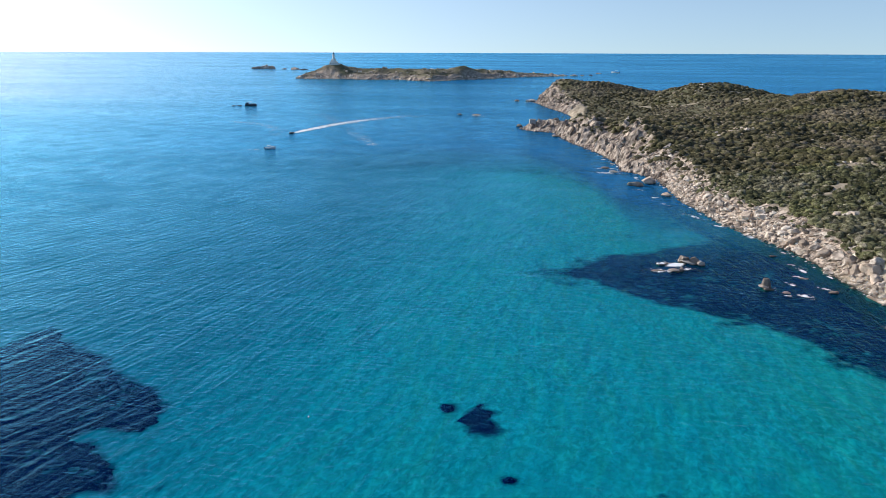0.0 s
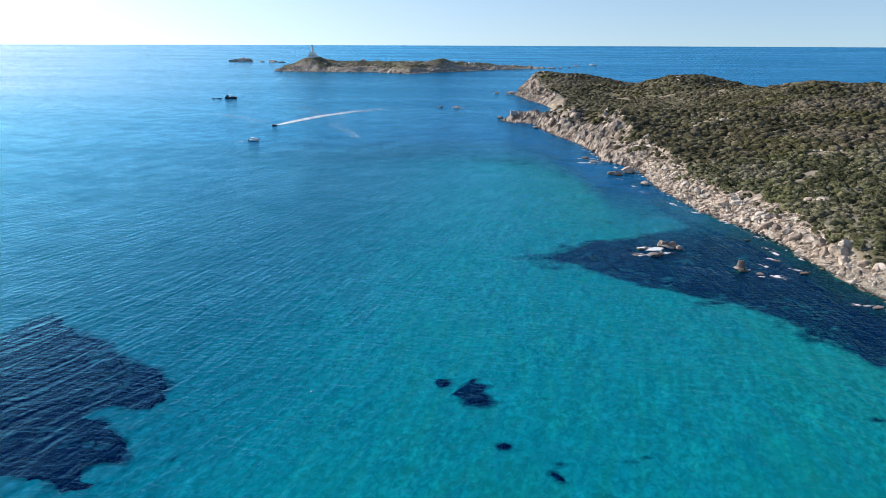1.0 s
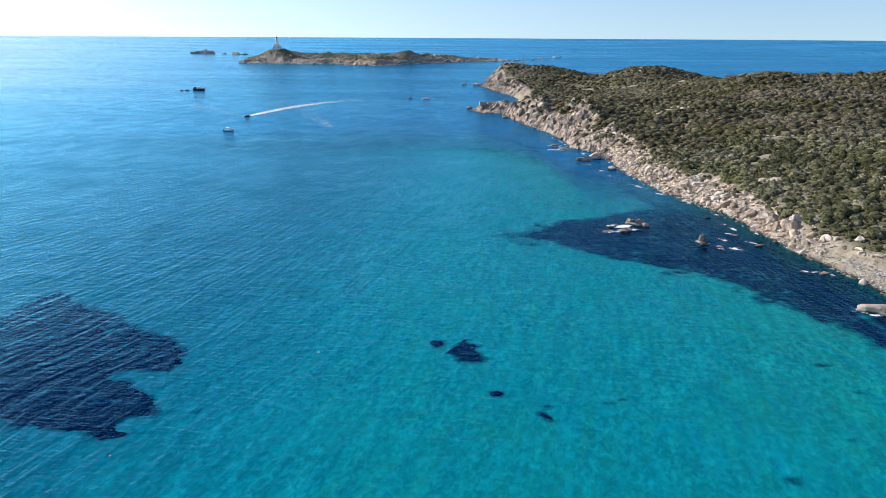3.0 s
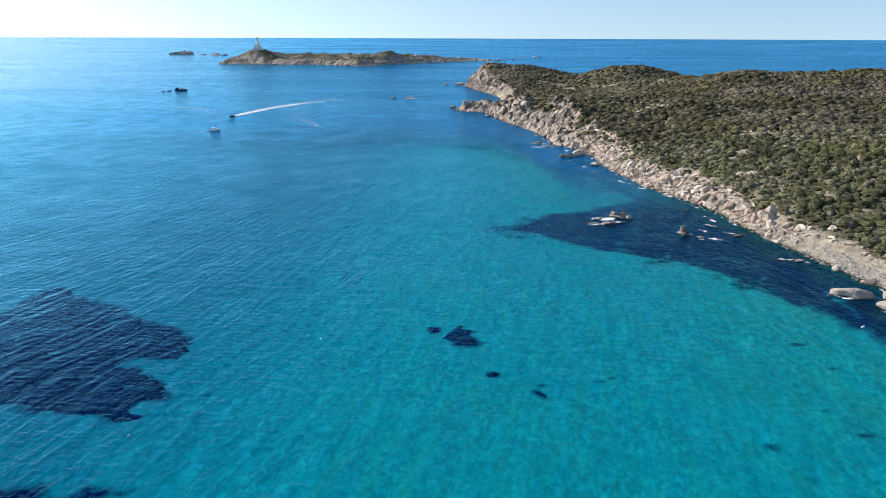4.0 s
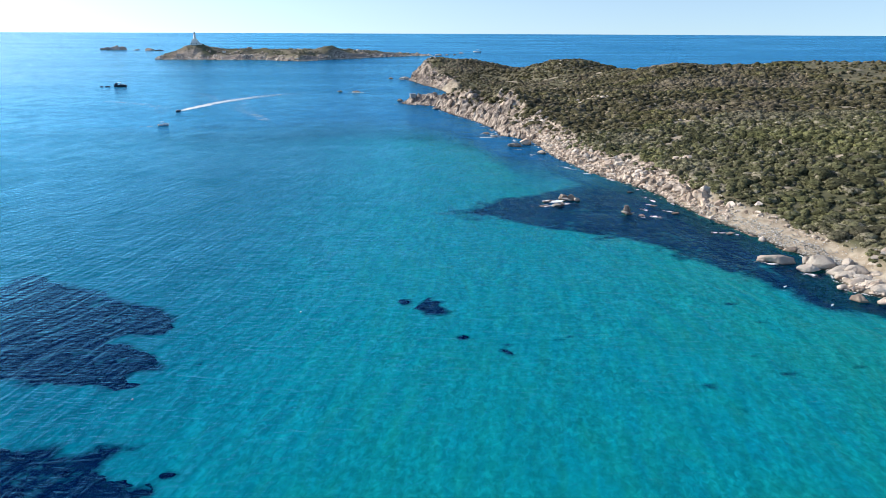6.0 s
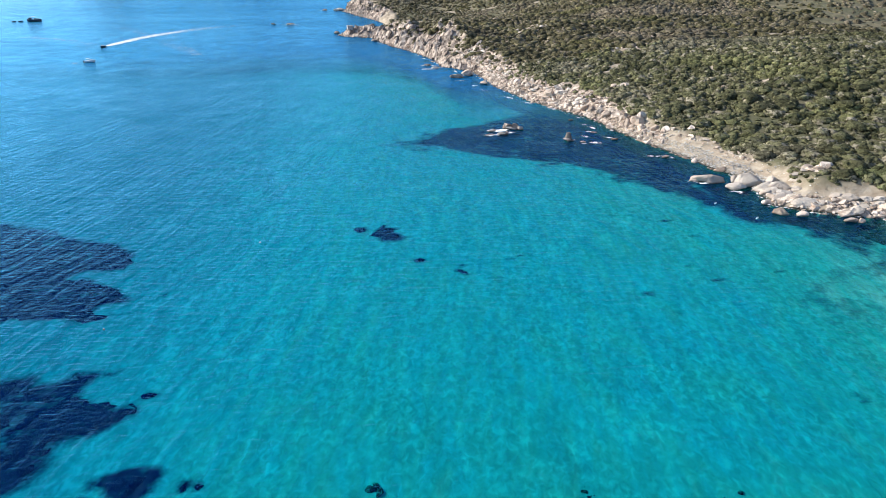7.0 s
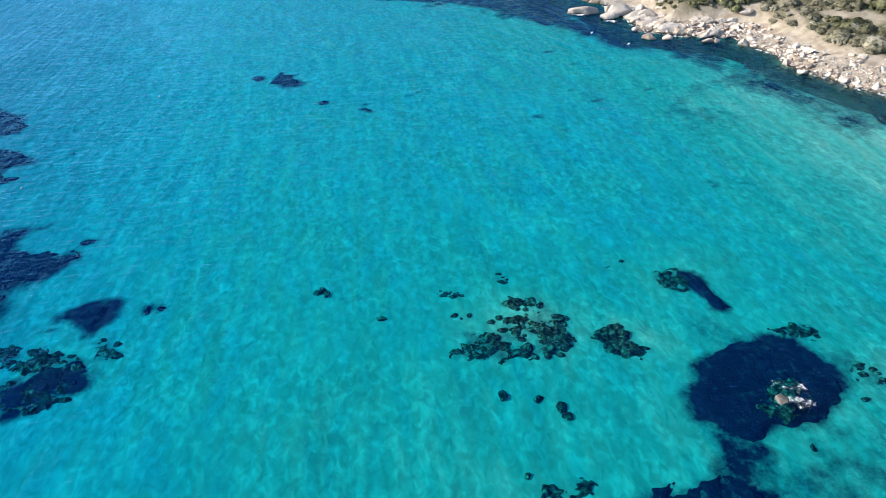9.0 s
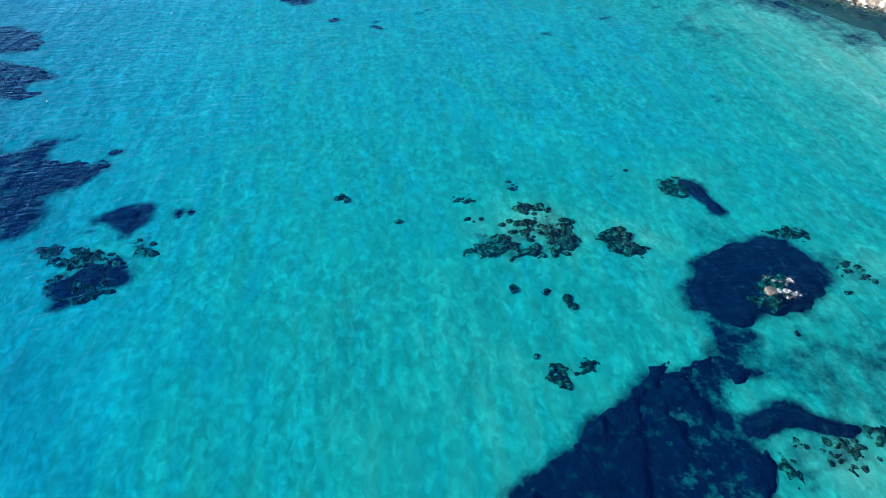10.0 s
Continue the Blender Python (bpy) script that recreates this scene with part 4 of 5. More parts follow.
# rocks off the shore
for x, y, z, s, a, k, lean, text in (
        (63.6, 222.6, 0.3, (3.4, 1.9, 1.4), -15, 0, 8, "jagged brown rock standing out of the sea"),
        (59.4, 222.0, 0.1, (2.6, 1.4, 1.0), 15, 2, 0, "low brown rock awash beside a higher one"),
        (54.6, 219.6, 0.0, (2.4, 1.1, 0.8), 0, 3, 0, "low rock nearly covered by the sea"),
        (57.8, 213.0, 0.2, (2.5, 1.3, 1.1), -8, 4, 5, "dark low rock awash in the sea"),
        (52.6, 212.6, 0.0, (2.2, 1.0, 0.7), 0, 5, 0, "flat rock awash among foam"),
        (81.9, 199.4, 0.1, (1.7, 0.9, 0.8), -10, 3, 0, "low flat rock beside a pointed stack"),
        (86.4, 197.2, 0.0, (1.4, 1.1, 0.7), 0, 0, 0, "small rock awash in white foam"),
        (103.2, 174.0, 0.0, (2.2, 1.0, 0.6), -20, 2, 0, "low rock awash near the beach"), (108.9, 171.8, 0.2, (1.7, 1.1, 0.9), 0, 4, 0, "small dark rock awash near the beach"),
        (100.1, 199.4, 0.1, (1.5, 1.0, 0.9), 0, 5, 0, "small dark rock near the shore"), (95.8, 211.8, 0.0, (1.6, 0.9, 0.6), 10, 1, 0, "small rock awash near the shore"), (93.4, 236, 0.0, (1.5, 0.9, 0.7), 0, 3, 0, "small pale rock near the shore"),
        (61.4, 359.2, 0.4, (4.4, 2.4, 1.7), 0, 0, 0, "rounded grey rock off the cliff"), (68.0, 367, 0.7, (4.4, 3.2, 2.6), 20, 3, 0, "rounded grey rock off the cliff"),
        (72.5, 334, 0.1, (3.2, 1.6, 1.2), -10, 5, 0, "low rock off the cliff foot"), (49.5, 412, 0.0, (3, 1.3, .6), 0, 2, 0, "low rock awash off the cliff"), (53, 398, 0.0, (3, 1.3, .6), 0, 4, 0, "low rock awash off the cliff"),
        (20, 565, 0.3, (3.6, 1.8, 1.1), 0, 2, 0, "low dark rock at the foot of the point"),
        (-66, 742, 0.2, (5.5, 2.0, 1.2), 0, 1, 0, "low pinkish rock awash in open water"), (-84, 744, 0.2, (3.2, 1.6, 1.2), 0, 3, 0, "low dark rock awash in open water"),
        (-14, 638, 0.3, (3.8, 2.2, 1.5), 0, 5, 0, "dark rock off the point"), (-16, 968, 0.5, (9, 4, 3.0), 0, 1, 0, "dark rock off the headland's tip"), (-34, 976, 0.2, (4, 3, 1.2), 0, 2, 0, "low rock off the headland's tip"),
        (50.4, -22.9, -0.2, (1.15, 0.95, 1.0), 0, 0, 0, "small buff rock breaking the surface in foam")):
    far_off = y > 320
    big_rock("sea_rock", x, y, z + 0.7 * far_off, s, a, k, M_BOULDER if far_off else M_SEAROCK, text, lean, group="rocks in the sea", shapes=None if far_off else BLOCKS)
for x, y, z, s, a, k, lean, text in (
        (81.2, 201.0, 0.3, (1.6, 1.2, 1.1), -30, 5, 8, "broken grey block leaning on a rock stack"),
        (65.2, 222.0, 0.8, (2.2, 1.3, 2.4), 30, 1, 14, "jagged grey-brown rock fin in the sea"), (62.0, 223.4, 0.7, (2.0, 1.4, 2.2), -20, 4, -18, "jagged grey-brown rock fin in the sea"),
        (67.2, 221.0, 0.4, (1.7, 1.1, 1.5), 5, 7, 10, "angular brown rock in the sea"), (59.6, 213.6, 0.3, (1.6, 1.1, 1.1), 60, 9, -12, "angular brown rock awash in the sea"), (56.6, 220.6, 0.0, (1.6, 0.9, 0.8), 0, 3, 6, "angular brown rock awash in foam")):
    big_rock("sea_rock", x, y, z, s, a, k, M_CLIFF, text, lean, group="rocks in the sea", shapes=BLOCKS)
# a tapering block with a flat top
rng_b = random.Random(4)
bm = bmesh.new()
for z, w in ((-1.0, 2.0), (0.3, 1.7), (1.4, 1.3), (2.3, 1.05), (2.8, 0.75)):
    for k in range(7):
        a = k * math.tau / 7 + rng_b.uniform(-0.2, 0.2)
        bm.verts.new((w * math.cos(a) * rng_b.uniform(0.85, 1.1) - 0.1 * z, w * 0.8 * math.sin(a) * rng_b.uniform(0.85, 1.1), z + rng_b.uniform(-0.15, 0.15)))
bmesh.ops.convex_hull(bm, input=bm.verts)
stack_shape = arrays_of(bm)
ob = tagged(new("sea_stack", mesh_of("sea_stack", *stack_shape, M_STACK)), "blocky dark grey rock stack standing in the sea", "rock", "rocks in the sea")
ob.matrix_world = pose(82.0, 201.7, 0, 0, 0, 20)
# the low rocky point: upright blocks in a row, higher towards the land
for k in range(26):
    u = k / 25
    big_rock("point_rock", 24 - 28 * u + rng.normal(0, 1.0), 610 + 5 * u + rng.normal(0, 2.6), 1.2, (3.0 + rng.normal(0, .5), 2.6, 7.6 - 2.0 * u + rng.normal(0, 1.4)), rng.uniform(0, 90), k % 6, M_CLIFF,
             "weathered grey-pink granite block of the rocky point", rng.normal(8, 10), group="rocks of the point")

# ---------------------------------------------------------------- rocks under water
def sunk(x, y, s, k, label="algae-covered rock on the seabed"):
    shape = WORN[k % 6]
    me = mesh_of("submerged_rock", shape[0] * np.array((s * rng.uniform(0.9, 1.4), s * rng.uniform(0.7, 1.0), min(s * 0.45, 0.9))), shape[1], M_SUNK, flat=False)
    ob = tagged(new("submerged_rock", me), label, "rock", "rocks on the seabed")
    ob.matrix_world = pose(x, y, -2.55, 0, 0, rng.uniform(0, 180))


def reef(outline, fill=0.2, seed=0, tall=0.8, label="low reef of algae-covered rock on the seabed"):
    """Broken, knobbly bedrock that stands a little out of the sand."""
    p = np.array(outline, float)
    lo, hi = p.min(0) - 1.5, p.max(0) + 1.5
    x, y, f = grid(np.arange(lo[0], hi[0], 0.2), np.arange(lo[1], hi[1], 0.2))
    d = inside_distance(outline, x, y) + 0.5 * fbm(x, y, 2.4, 2, 11 + seed) + 0.7 * fbm(x, y, 0.8, 2, 13 + seed)
    lumps = 0.9 * fbm(x, y, 2.6, 3, 17 + seed) + 0.7 * fbm(x, y, 0.9, 2, 19 + seed) + fill * 2.5
    rise = np.minimum(d * 1.2, lumps)
    z = -2.66 + np.clip(rise, -0.3, 1.0) * 0.7 * tall + 0.10 * fbm(x, y, 0.5, 2, 23)
    v, f, _ = trim(x, y, z, f, rise > -0.12)
    WEED.append((outline, 0.40, 1.6))
    return tagged(new("reef", mesh_of("reef", v, f, M_SUNK, flat=False)), label, "reef", kind="stuff")


for cx, cy, ax, ay, n, big in ((25, 1.5, 7.5, 4.5, 26, 0.9), (29, 7.5, 3.0, 1.2, 8, 0.9), (38, -4.5, 2.4, 2.6, 8, 0.8), (53.5, 6, 2.2, 2.0, 7, 0.8), (27.5, 15, 1.0, 1.5, 4, 0.5), (52.5, -22, 2.8, 2.2, 10, 0.9), (17.5, -26.3, 1.4, 1.3, 6, 0.8),
                               (21.8, -25.0, 0.9, 0.8, 4, 0.7), (67, -21.3, 2.4, 1.8, 9, 0.7), (65.5, -11, 1.8, 1.6, 6, 0.6), (41, -45.5, 5.5, 2.4, 14, 0.7), (-42, 15, 5, 4, 12, 0.9), (-32.3, 16.5, 1.6, 1.8, 6, 0.8),
                               (18.2, 14, 1.6, 0.9, 5, 0.5), (18, 7.8, 1.6, 0.8, 4, 0.6), (62.8, -9.6, .8, .5, 3, .6), (46, 12.4, .5, .4, 2, .4)):
    for _ in range(n):
        u, q = rng.uniform(0, 6.28), math.sqrt(rng.random())
        sunk(cx + ax * q * math.cos(u), cy + ay * q * math.sin(u), big * rng.uniform(0.45, 1.0), int(rng.integers(0, 6)))
for x, y, s in ((18, -9, .95), (22.2, -11.1, .85), (24.4, -13.2, 1.0), (24.4, -15, .8), (-1.8, 20.4, 1.0), (-0.4, 19.8, .9), (-0.9, 20.9, .7), (6.5, 11, .9), (15.8, -21.8, .5), (35.9, -3.5, .6), (63.2, -24.8, .8), (50.9, -28.9, .7), (48.9, 13.2, .5)):
    sunk(x, y, s, int(rng.integers(0, 6)), "single algae-covered boulder on the sand")
reef([(15, 6.3), (16.8, 6), (19, 3.8), (22, 3.3), (23.8, 4.3), (24.2, 6.2), (28, 5), (29.7, 5.8), (32, 5.3), (33.8, 2.4), (32.3, 0.6), (32.5, -2), (31.3, -3.5), (29.3, -4.8), (26, -4.3), (23, -3), (20.7, -3.4), (13.7, 0), (16.5, 2.5), (15.3, 4.2)], 0.10, 1)
reef([(24.8, 8.7), (27, 10.3), (28.7, 9), (31.8, 8), (32, 5.8), (29, 6.2), (27, 6.9)], 0.2, 2)
reef([(35, -2.8), (37, -0.8), (39.5, -1.3), (40.7, -3.4), (40.2, -5), (41.4, -6.8), (40, -8.2), (37.2, -7.7), (35.6, -5.6)], 0.25, 3)
reef([(26, 16), (28, 17.5), (28.2, 15.7), (28.7, 13.2), (27, 12.9)], 0.05, 4)
reef([(16.4, 15.7), (18, 14.9), (20.2, 12.8), (18.2, 12.6), (17.2, 13.7)], 0.1, 5)
reef([(51.3, 7.9), (53.5, 9), (57, 8.3), (56.5, 5.4), (54.3, 2.2), (52.5, 3.5), (51.2, 4.7)], 0.25, 6)
reef([(48.3, -21.8), (50.4, -20), (53.6, -18.5), (56.3, -19.4), (57, -21.5), (54.7, -23.8), (52, -25.3), (49.8, -25.2)], 0.35, 7, 1.6)
reef([(16, -25), (18, -23.4), (18.6, -24.8), (19.8, -25.4), (22, -23.7), (23, -25), (21.5, -26), (19, -26.6), (18.4, -28.3), (16, -27.6)], 0.25, 8)
reef([(36.6, -42.6), (39.5, -42.2), (41.6, -43), (43.4, -44.4), (46.5, -45.6), (47.5, -47), (46.3, -49), (43.6, -49.5), (40.5, -47.8), (36, -48.5), (34.5, -47)], 0.02, 9, 0.5)
reef([(64, -19.9), (68, -18.5), (70, -19.8), (69.6, -22.4), (69, -24), (66, -23.8), (65.9, -21.8), (63.8, -21.8)], 0.08, 10)
reef([(61, -9), (67.5, -9), (68, -12), (65, -14), (62, -11)], -0.02, 11)
reef([(-49.5, 21.7), (-47.7, 22.3), (-44, 20.8), (-39, 18), (-36, 16.6), (-34.8, 13.3), (-41, 14), (-46, 16), (-47.7, 18.8)], 0.12, 12)
reef([(-46.5, 12), (-42, 12.5), (-38, 11), (-37, 8.6), (-41, 7), (-46, 10)], 0.1, 13)
reef([(-34.8, 17.4), (-33.6, 19.7), (-32.2, 18.8), (-31.5, 16.7), (-30, 14.9), (-30.5, 13.7), (-33.9, 15)], 0.3, 14)
reef([(48, -44), (50.5, -44), (52, -47), (49.5, -48), (47.5, -46)], 0.1, 15)
# the seabed, dark where weed grows on it
bed_x = np.concatenate([np.arange(-440, -130, 10.0), np.arange(-130, 160, 0.85), np.arange(160, 330, 10.0)])
bed_y = np.concatenate([np.arange(-230, -80, 10.0), np.arange(-80, 260, 0.85), np.arange(260, 700, 6.0)])
bx, by, bf = grid(bed_x, bed_y)
bz = -2.6 - 6.0 * smooth(300, 600, by) + 0.12 * fbm(bx, by, 20, 3, 71)
weed = np.zeros(len(bx))
for outline, dense, fray in WEED:
    q = np.array(outline, float)
    near_it = (bx > q[:, 0].min() - 16) & (bx < q[:, 0].max() + 16) & (by > q[:, 1].min() - 16) & (by < q[:, 1].max() + 16)
    dist = inside_distance(outline, bx[near_it], by[near_it]) + fray * (0.7 * fbm(bx[near_it], by[near_it], 13, 3, 91) + 0.4 * fbm(bx[near_it], by[near_it], 4, 2, 93)) * (fray > 1.9)
    weed[near_it] = np.maximum(weed[near_it], dense * smooth(-fray, fray, dist))
bsd = -inside_distance(LAND, bx, by)
floor_edge = along(bx, (-400, 340), (-43, 392), (-6, 380), (20, 366), (38, 330), (47, 285), (55, 250), (90, 240)) + 10 * fbm(bx, by, 40, 3, 61)
weed = np.maximum(weed, along(bx, (-160, 0.24), (-60, 0.36), (10, 0.42), (45, 0.55)) * smooth(-10, 70, by - floor_edge))      # dark floor of the deeper bay
weed = np.maximum(weed, 0.95 * smooth(-4, 1, bsd) * (1 - smooth(8, 18, bsd)) * smooth(98, 118, by) * (1 - smooth(300, 360, by)))
bed_me = mesh_of("seabed", np.stack([bx, by, bz], 1), bf, M_SAND, flat=False)
attribute(bed_me, "weed", weed)
tagged(new("seabed", bed_me), "pale sandy seabed with dark weed under the clear water", "seabed", kind="structure")
# stony bottom along the shore, joined
qx, qy = rng.uniform(90, 160, 26000), rng.uniform(30, 215, 26000)
qd = -inside_distance(LAND, qx, qy)
ok = np.nonzero((qd > 0.5) & (qd < 7 + 4 * fbm(qx, qy, 14, 2, 9)))[0][:2600]
r = sizes(len(ok), 0.3, 1.3, 2.0)
v, f = stamp(CHIPS, np.stack([qx[ok], qy[ok], np.maximum(-0.34 * qd[ok] - 0.2, -2.6)], 1), np.stack([r * 1.2, r, r * 0.6], 1), rng.uniform(0, 6.28, len(ok)), rng.integers(0, 6, len(ok)))
tagged(new("shallow_stones", mesh_of("shallow_stones", v, f, M_SHALLOW)), "algae-brown stones under the shallow water", "stones", kind="stuff")


# ---------------------------------------------------------------- foam
def foam(outline_x, outline_y, cover, faces, name="foam", label="white foam on the water", z=0.05):
    me = mesh_of(name, np.stack([outline_x, outline_y, np.full(len(outline_x), z) + 0.10 * np.asarray(cover)], 1), faces, M_FOAM, flat=False)
    attribute(me, "cover", cover)
    return tagged(new(name, me), label, "foam", kind="stuff")


def foam_patch(cx, cy, a, b, turn_deg=0.0, strength=1.0, label="white foam breaking round a rock"):
    u, w, f = grid(np.linspace(-1, 1, 27), np.linspace(-1, 1, 17))
    t = radians(turn_deg)
    x, y = cx + a * u * math.cos(t) - b * w * math.sin(t), cy + a * u * math.sin(t) + b * w * math.cos(t)
    ragged = 0.55 * fbm(x, y, 0.45 * a, 3, 141) + 0.35 * fbm(x, y, 0.9, 2, 143)
    c = np.clip(0.92 - np.hypot(u, w) + ragged, 0, 1) * smooth(0, 0.25, 1 - np.maximum(np.abs(u), np.abs(w))) * strength
    foam(x, y, c, f, label=label)


for x, y, a, b, t, s in ((58, 220.5, 7.0, 3.4, 5, 2.2), (53.5, 212.6, 6.5, 2.4, 0, 1.8), (64, 225.6, 5.0, 1.8, 0, 1.6), (91, 205, 4.0, 1.4, -30, 1.0), (95, 213, 5.0, 1.4, -50, 1.0), (97, 222, 5.0, 1.4, -70, 1.0), (62, 215.5, 4.5, 2.2, 0, 1.0), (89, 195.6, 5.0, 2.4, -15, 1.5), (83, 200, 3.0, 2.2, 0, .8), (105.5, 173.6, 4.2, 1.8, -20, 1.1), (110, 171, 3, 1.6, 0, .8),
                         (99, 203, 3.6, 1.8, -40, .9), (97, 226, 4.5, 2, -60, .8), (66, 330, 5.5, 2.4, 0, 1.0), (50, 397, 9, 4.0, 0, 1.4), (49, 411, 8, 3.5, 0, 1.3), (62, 348, 5, 2, 0, .8), (78, 292, 7, 2, -55, 1.0), (84, 277, 5, 1.6, -50, .9),
                         (92, 262, 6, 1.8, -60, 1.0), (98, 244, 6, 1.6, -80, .8), (107, 141, 4.5, 2, -20, 1.1), (112.5, 131.5, 5.0, 1.8, -40, 1.2), (116, 118, 3, 2, 0, .9), (52.2, -23.6, 2.8, 2.0, -30, 0.8), (53.0, -21.6, 2.2, 1.0, -25, 0.8),
                         (-66, 739, 12, 4.5, 0, 1.6), (-16, 956, 12, 4, 0, .9), (-36, 970, 10, 4, 0, .9), (5, 850, 10, 2, -60, .7), (141, 74, 10, 1.4, 95, .95), (142.5, 92, 7, 1.4, 80, .9), (146, 56, 8, 1.4, 110, .95), (30, 770, 10, 2, 100, .6),
                         (68, 318, 9, 1.6, -60, .9), (64, 385, 10, 1.6, 90, .8), (50, 449, 12, 1.6, 110, .7), (-15, 606, 8, 2, 0, .6)):
    foam_patch(x, y, a, b, t, s * 0.95)


# thin surf on the near rocks and round the slabs
for (x0, y0), (x1, y1) in zip(COAST[3:14], COAST[4:15]):
    for q in (0.1, 0.5, 0.8):
        if rng.random() < 0.75:
            foam_patch(x0 + (x1 - x0) * q - rng.uniform(0.3, 1.6), y0 + (y1 - y0) * q - rng.uniform(0, 1.0), rng.uniform(1.6, 4.0), rng.uniform(0.5, 1.1),
                       math.degrees(math.atan2(y1 - y0, x1 - x0)) + rng.uniform(-20, 20), rng.uniform(0.7, 1.1), "thin white surf between the boulders")
# thin surf along the foot of the rocks
for (x0, y0), (x1, y1) in zip(COAST[18:37], COAST[19:38]):
    run_m = math.hypot(x1 - x0, y1 - y0)
    for q in np.arange(0.0, 1.0, 8.0 / run_m):
        if rng.random() < 0.75:
            foam_patch(x0 + (x1 - x0) * q - rng.uniform(0.8, 3.0), y0 + (y1 - y0) * q - rng.uniform(0, 1.5), rng.uniform(1.6, 4.2), rng.uniform(0.6, 1.2),
                       math.degrees(math.atan2(y1 - y0, x1 - x0)) + rng.uniform(-25, 25), rng.uniform(0.6, 1.1), "thin white surf at the foot of the rocks")


# the speedboat's wake
def wake(points, w0, w1, strength, label):
    p = np.array(points, float)
    s = np.linspace(0, 1, 90)
    cx, cy = (np.interp(s, np.linspace(0, 1, len(p)), p[:, k]) for k in (0, 1))
    kern = np.ones(15) / 15
    cx, cy = (np.convolve(np.pad(c, 7, mode="edge"), kern, "valid") for c in (cx, cy))
    tx, ty = np.gradient(cx), np.gradient(cy)
    ln = np.hypot(tx, ty)
    u, i, f = grid(np.linspace(-1, 1, 9), np.arange(90))
    i = i.astype(int)
    half = (w0 + (w1 - w0) * s ** 0.7)[i]
    c = np.clip(1.15 - np.abs(u) ** 2, 0, 1) * (1 - s[i] ** 1.5) * strength
    foam(cx[i] - ty[i] / ln[i] * half * u, cy[i] + tx[i] / ln[i] * half * u, c, f, "boat_wake", label)


wake([(-199, 551), (-196, 575), (-186, 630), (-168, 675), (-146, 712), (-110, 745)], 2.2, 13.0, 1.25, "long white wake behind the speedboat")
wake([(-186, 453), (-192, 450), (-200, 446)], 0.7, 1.6, 0.8, "short white wash behind the motor boat")
wake([(-110, 480), (-128, 520), (-150, 560), (-170, 640), (-215, 700)], 5, 12, 0.34, "old fading wake across the water")
wake([(-300, 640), (-250, 610), (-215, 565), (-205, 520)], 4, 12, 0.34, "old fading wake across the water")
wake([(-180, 625), (-230, 720), (-290, 770)], 3, 9, 0.3, "old fading wake across the water")


# ---------------------------------------------------------------- scrub
def shrub_mesh(seed, level, tufts, leaf=1.0):
    rng_s = random.Random(seed)
    bm = bmesh.new()
    bmesh.ops.create_icosphere(bm, subdivisions=level, radius=1.0)
    off = Vector((seed * 2.3, seed * 5.1, 0))
    for v in bm.verts:
        g = 1 + 0.55 * noise.fractal(v.co * 2.0 + off, 0.9, 2.0, 3) + rng_s.uniform(-0.07, 0.07)
        v.co = v.co * g
        v.co.z = v.co.z * 0.72 + 0.2
    low = [f for f in bm.faces if f.calc_center_median().z < -0.02]
    bmesh.ops.delete(bm, geom=low, context="FACES")
    tips = [v.co.copy() for v in bm.verts if v.co.z > 0]
    for _ in range(tufts):
        c = rng_s.choice(tips) * rng_s.uniform(0.92, 1.0)
        out = (c + Vector((rng_s.gauss(0, .35), rng_s.gauss(0, .35), rng_s.gauss(0.2, .3)))).normalized()
        side = out.cross(Vector((rng_s.gauss(0, 1), rng_s.gauss(0, 1), rng_s.gauss(0, 1)))).normalized()
        wide, tall = rng_s.uniform(0.12, 0.24) * leaf, rng_s.uniform(0.10, 0.26) * leaf
        ring = [bm.verts.new(c + (Matrix.Rotation(k * 2.094, 3, out) @ side) * wide) for k in range(3)]
        tip = bm.verts.new(c + out * tall)
        for k in range(3):
            bm.faces.new((ring[k], ring[(k + 1) % 3], tip))
    return arrays_of(bm)


SHRUB_NEAR = [shrub_mesh(100 + s, 2, 22, 1.0) for s in range(7)]
SHRUB_MID = [shrub_mesh(110 + s, 1, 8, 1.2) for s in range(7)]
SHRUB_FAR = [shrub_mesh(120 + s, 1, 0, 1.4) for s in range(7)]


def scrub_places(n, x0, x1, y0, y1):
    x, y = rng.uniform(x0, x1, n), rng.uniform(y0, y1, n)
    z, d = land_height(x, y)
    keep = (d > 6) & (bare_amount(x, y, d) < rng.uniform(0.15, 0.75, n))
    keep |= (d > 0.42 * rock_width(y)) & (d < rock_width(y)) & (y > 320) & ((y < 632) | (y > 795)) & (rng.random(n) < 0.42)
    keep |= (d > 0.62 * rock_width(y)) & (d < rock_width(y)) & (y > 205) & (y <= 320) & (rng.random(n) < 0.38)
    keep &= (((x - 153) / 9.5) ** 2 + ((y - 121) / 6.5) ** 2 > 1) & (np.hypot(x - 138.6, y - 131.6) > 3.6)     # room for the green bushes and the outcrop
    return np.stack([x, y, z], 1)[keep]


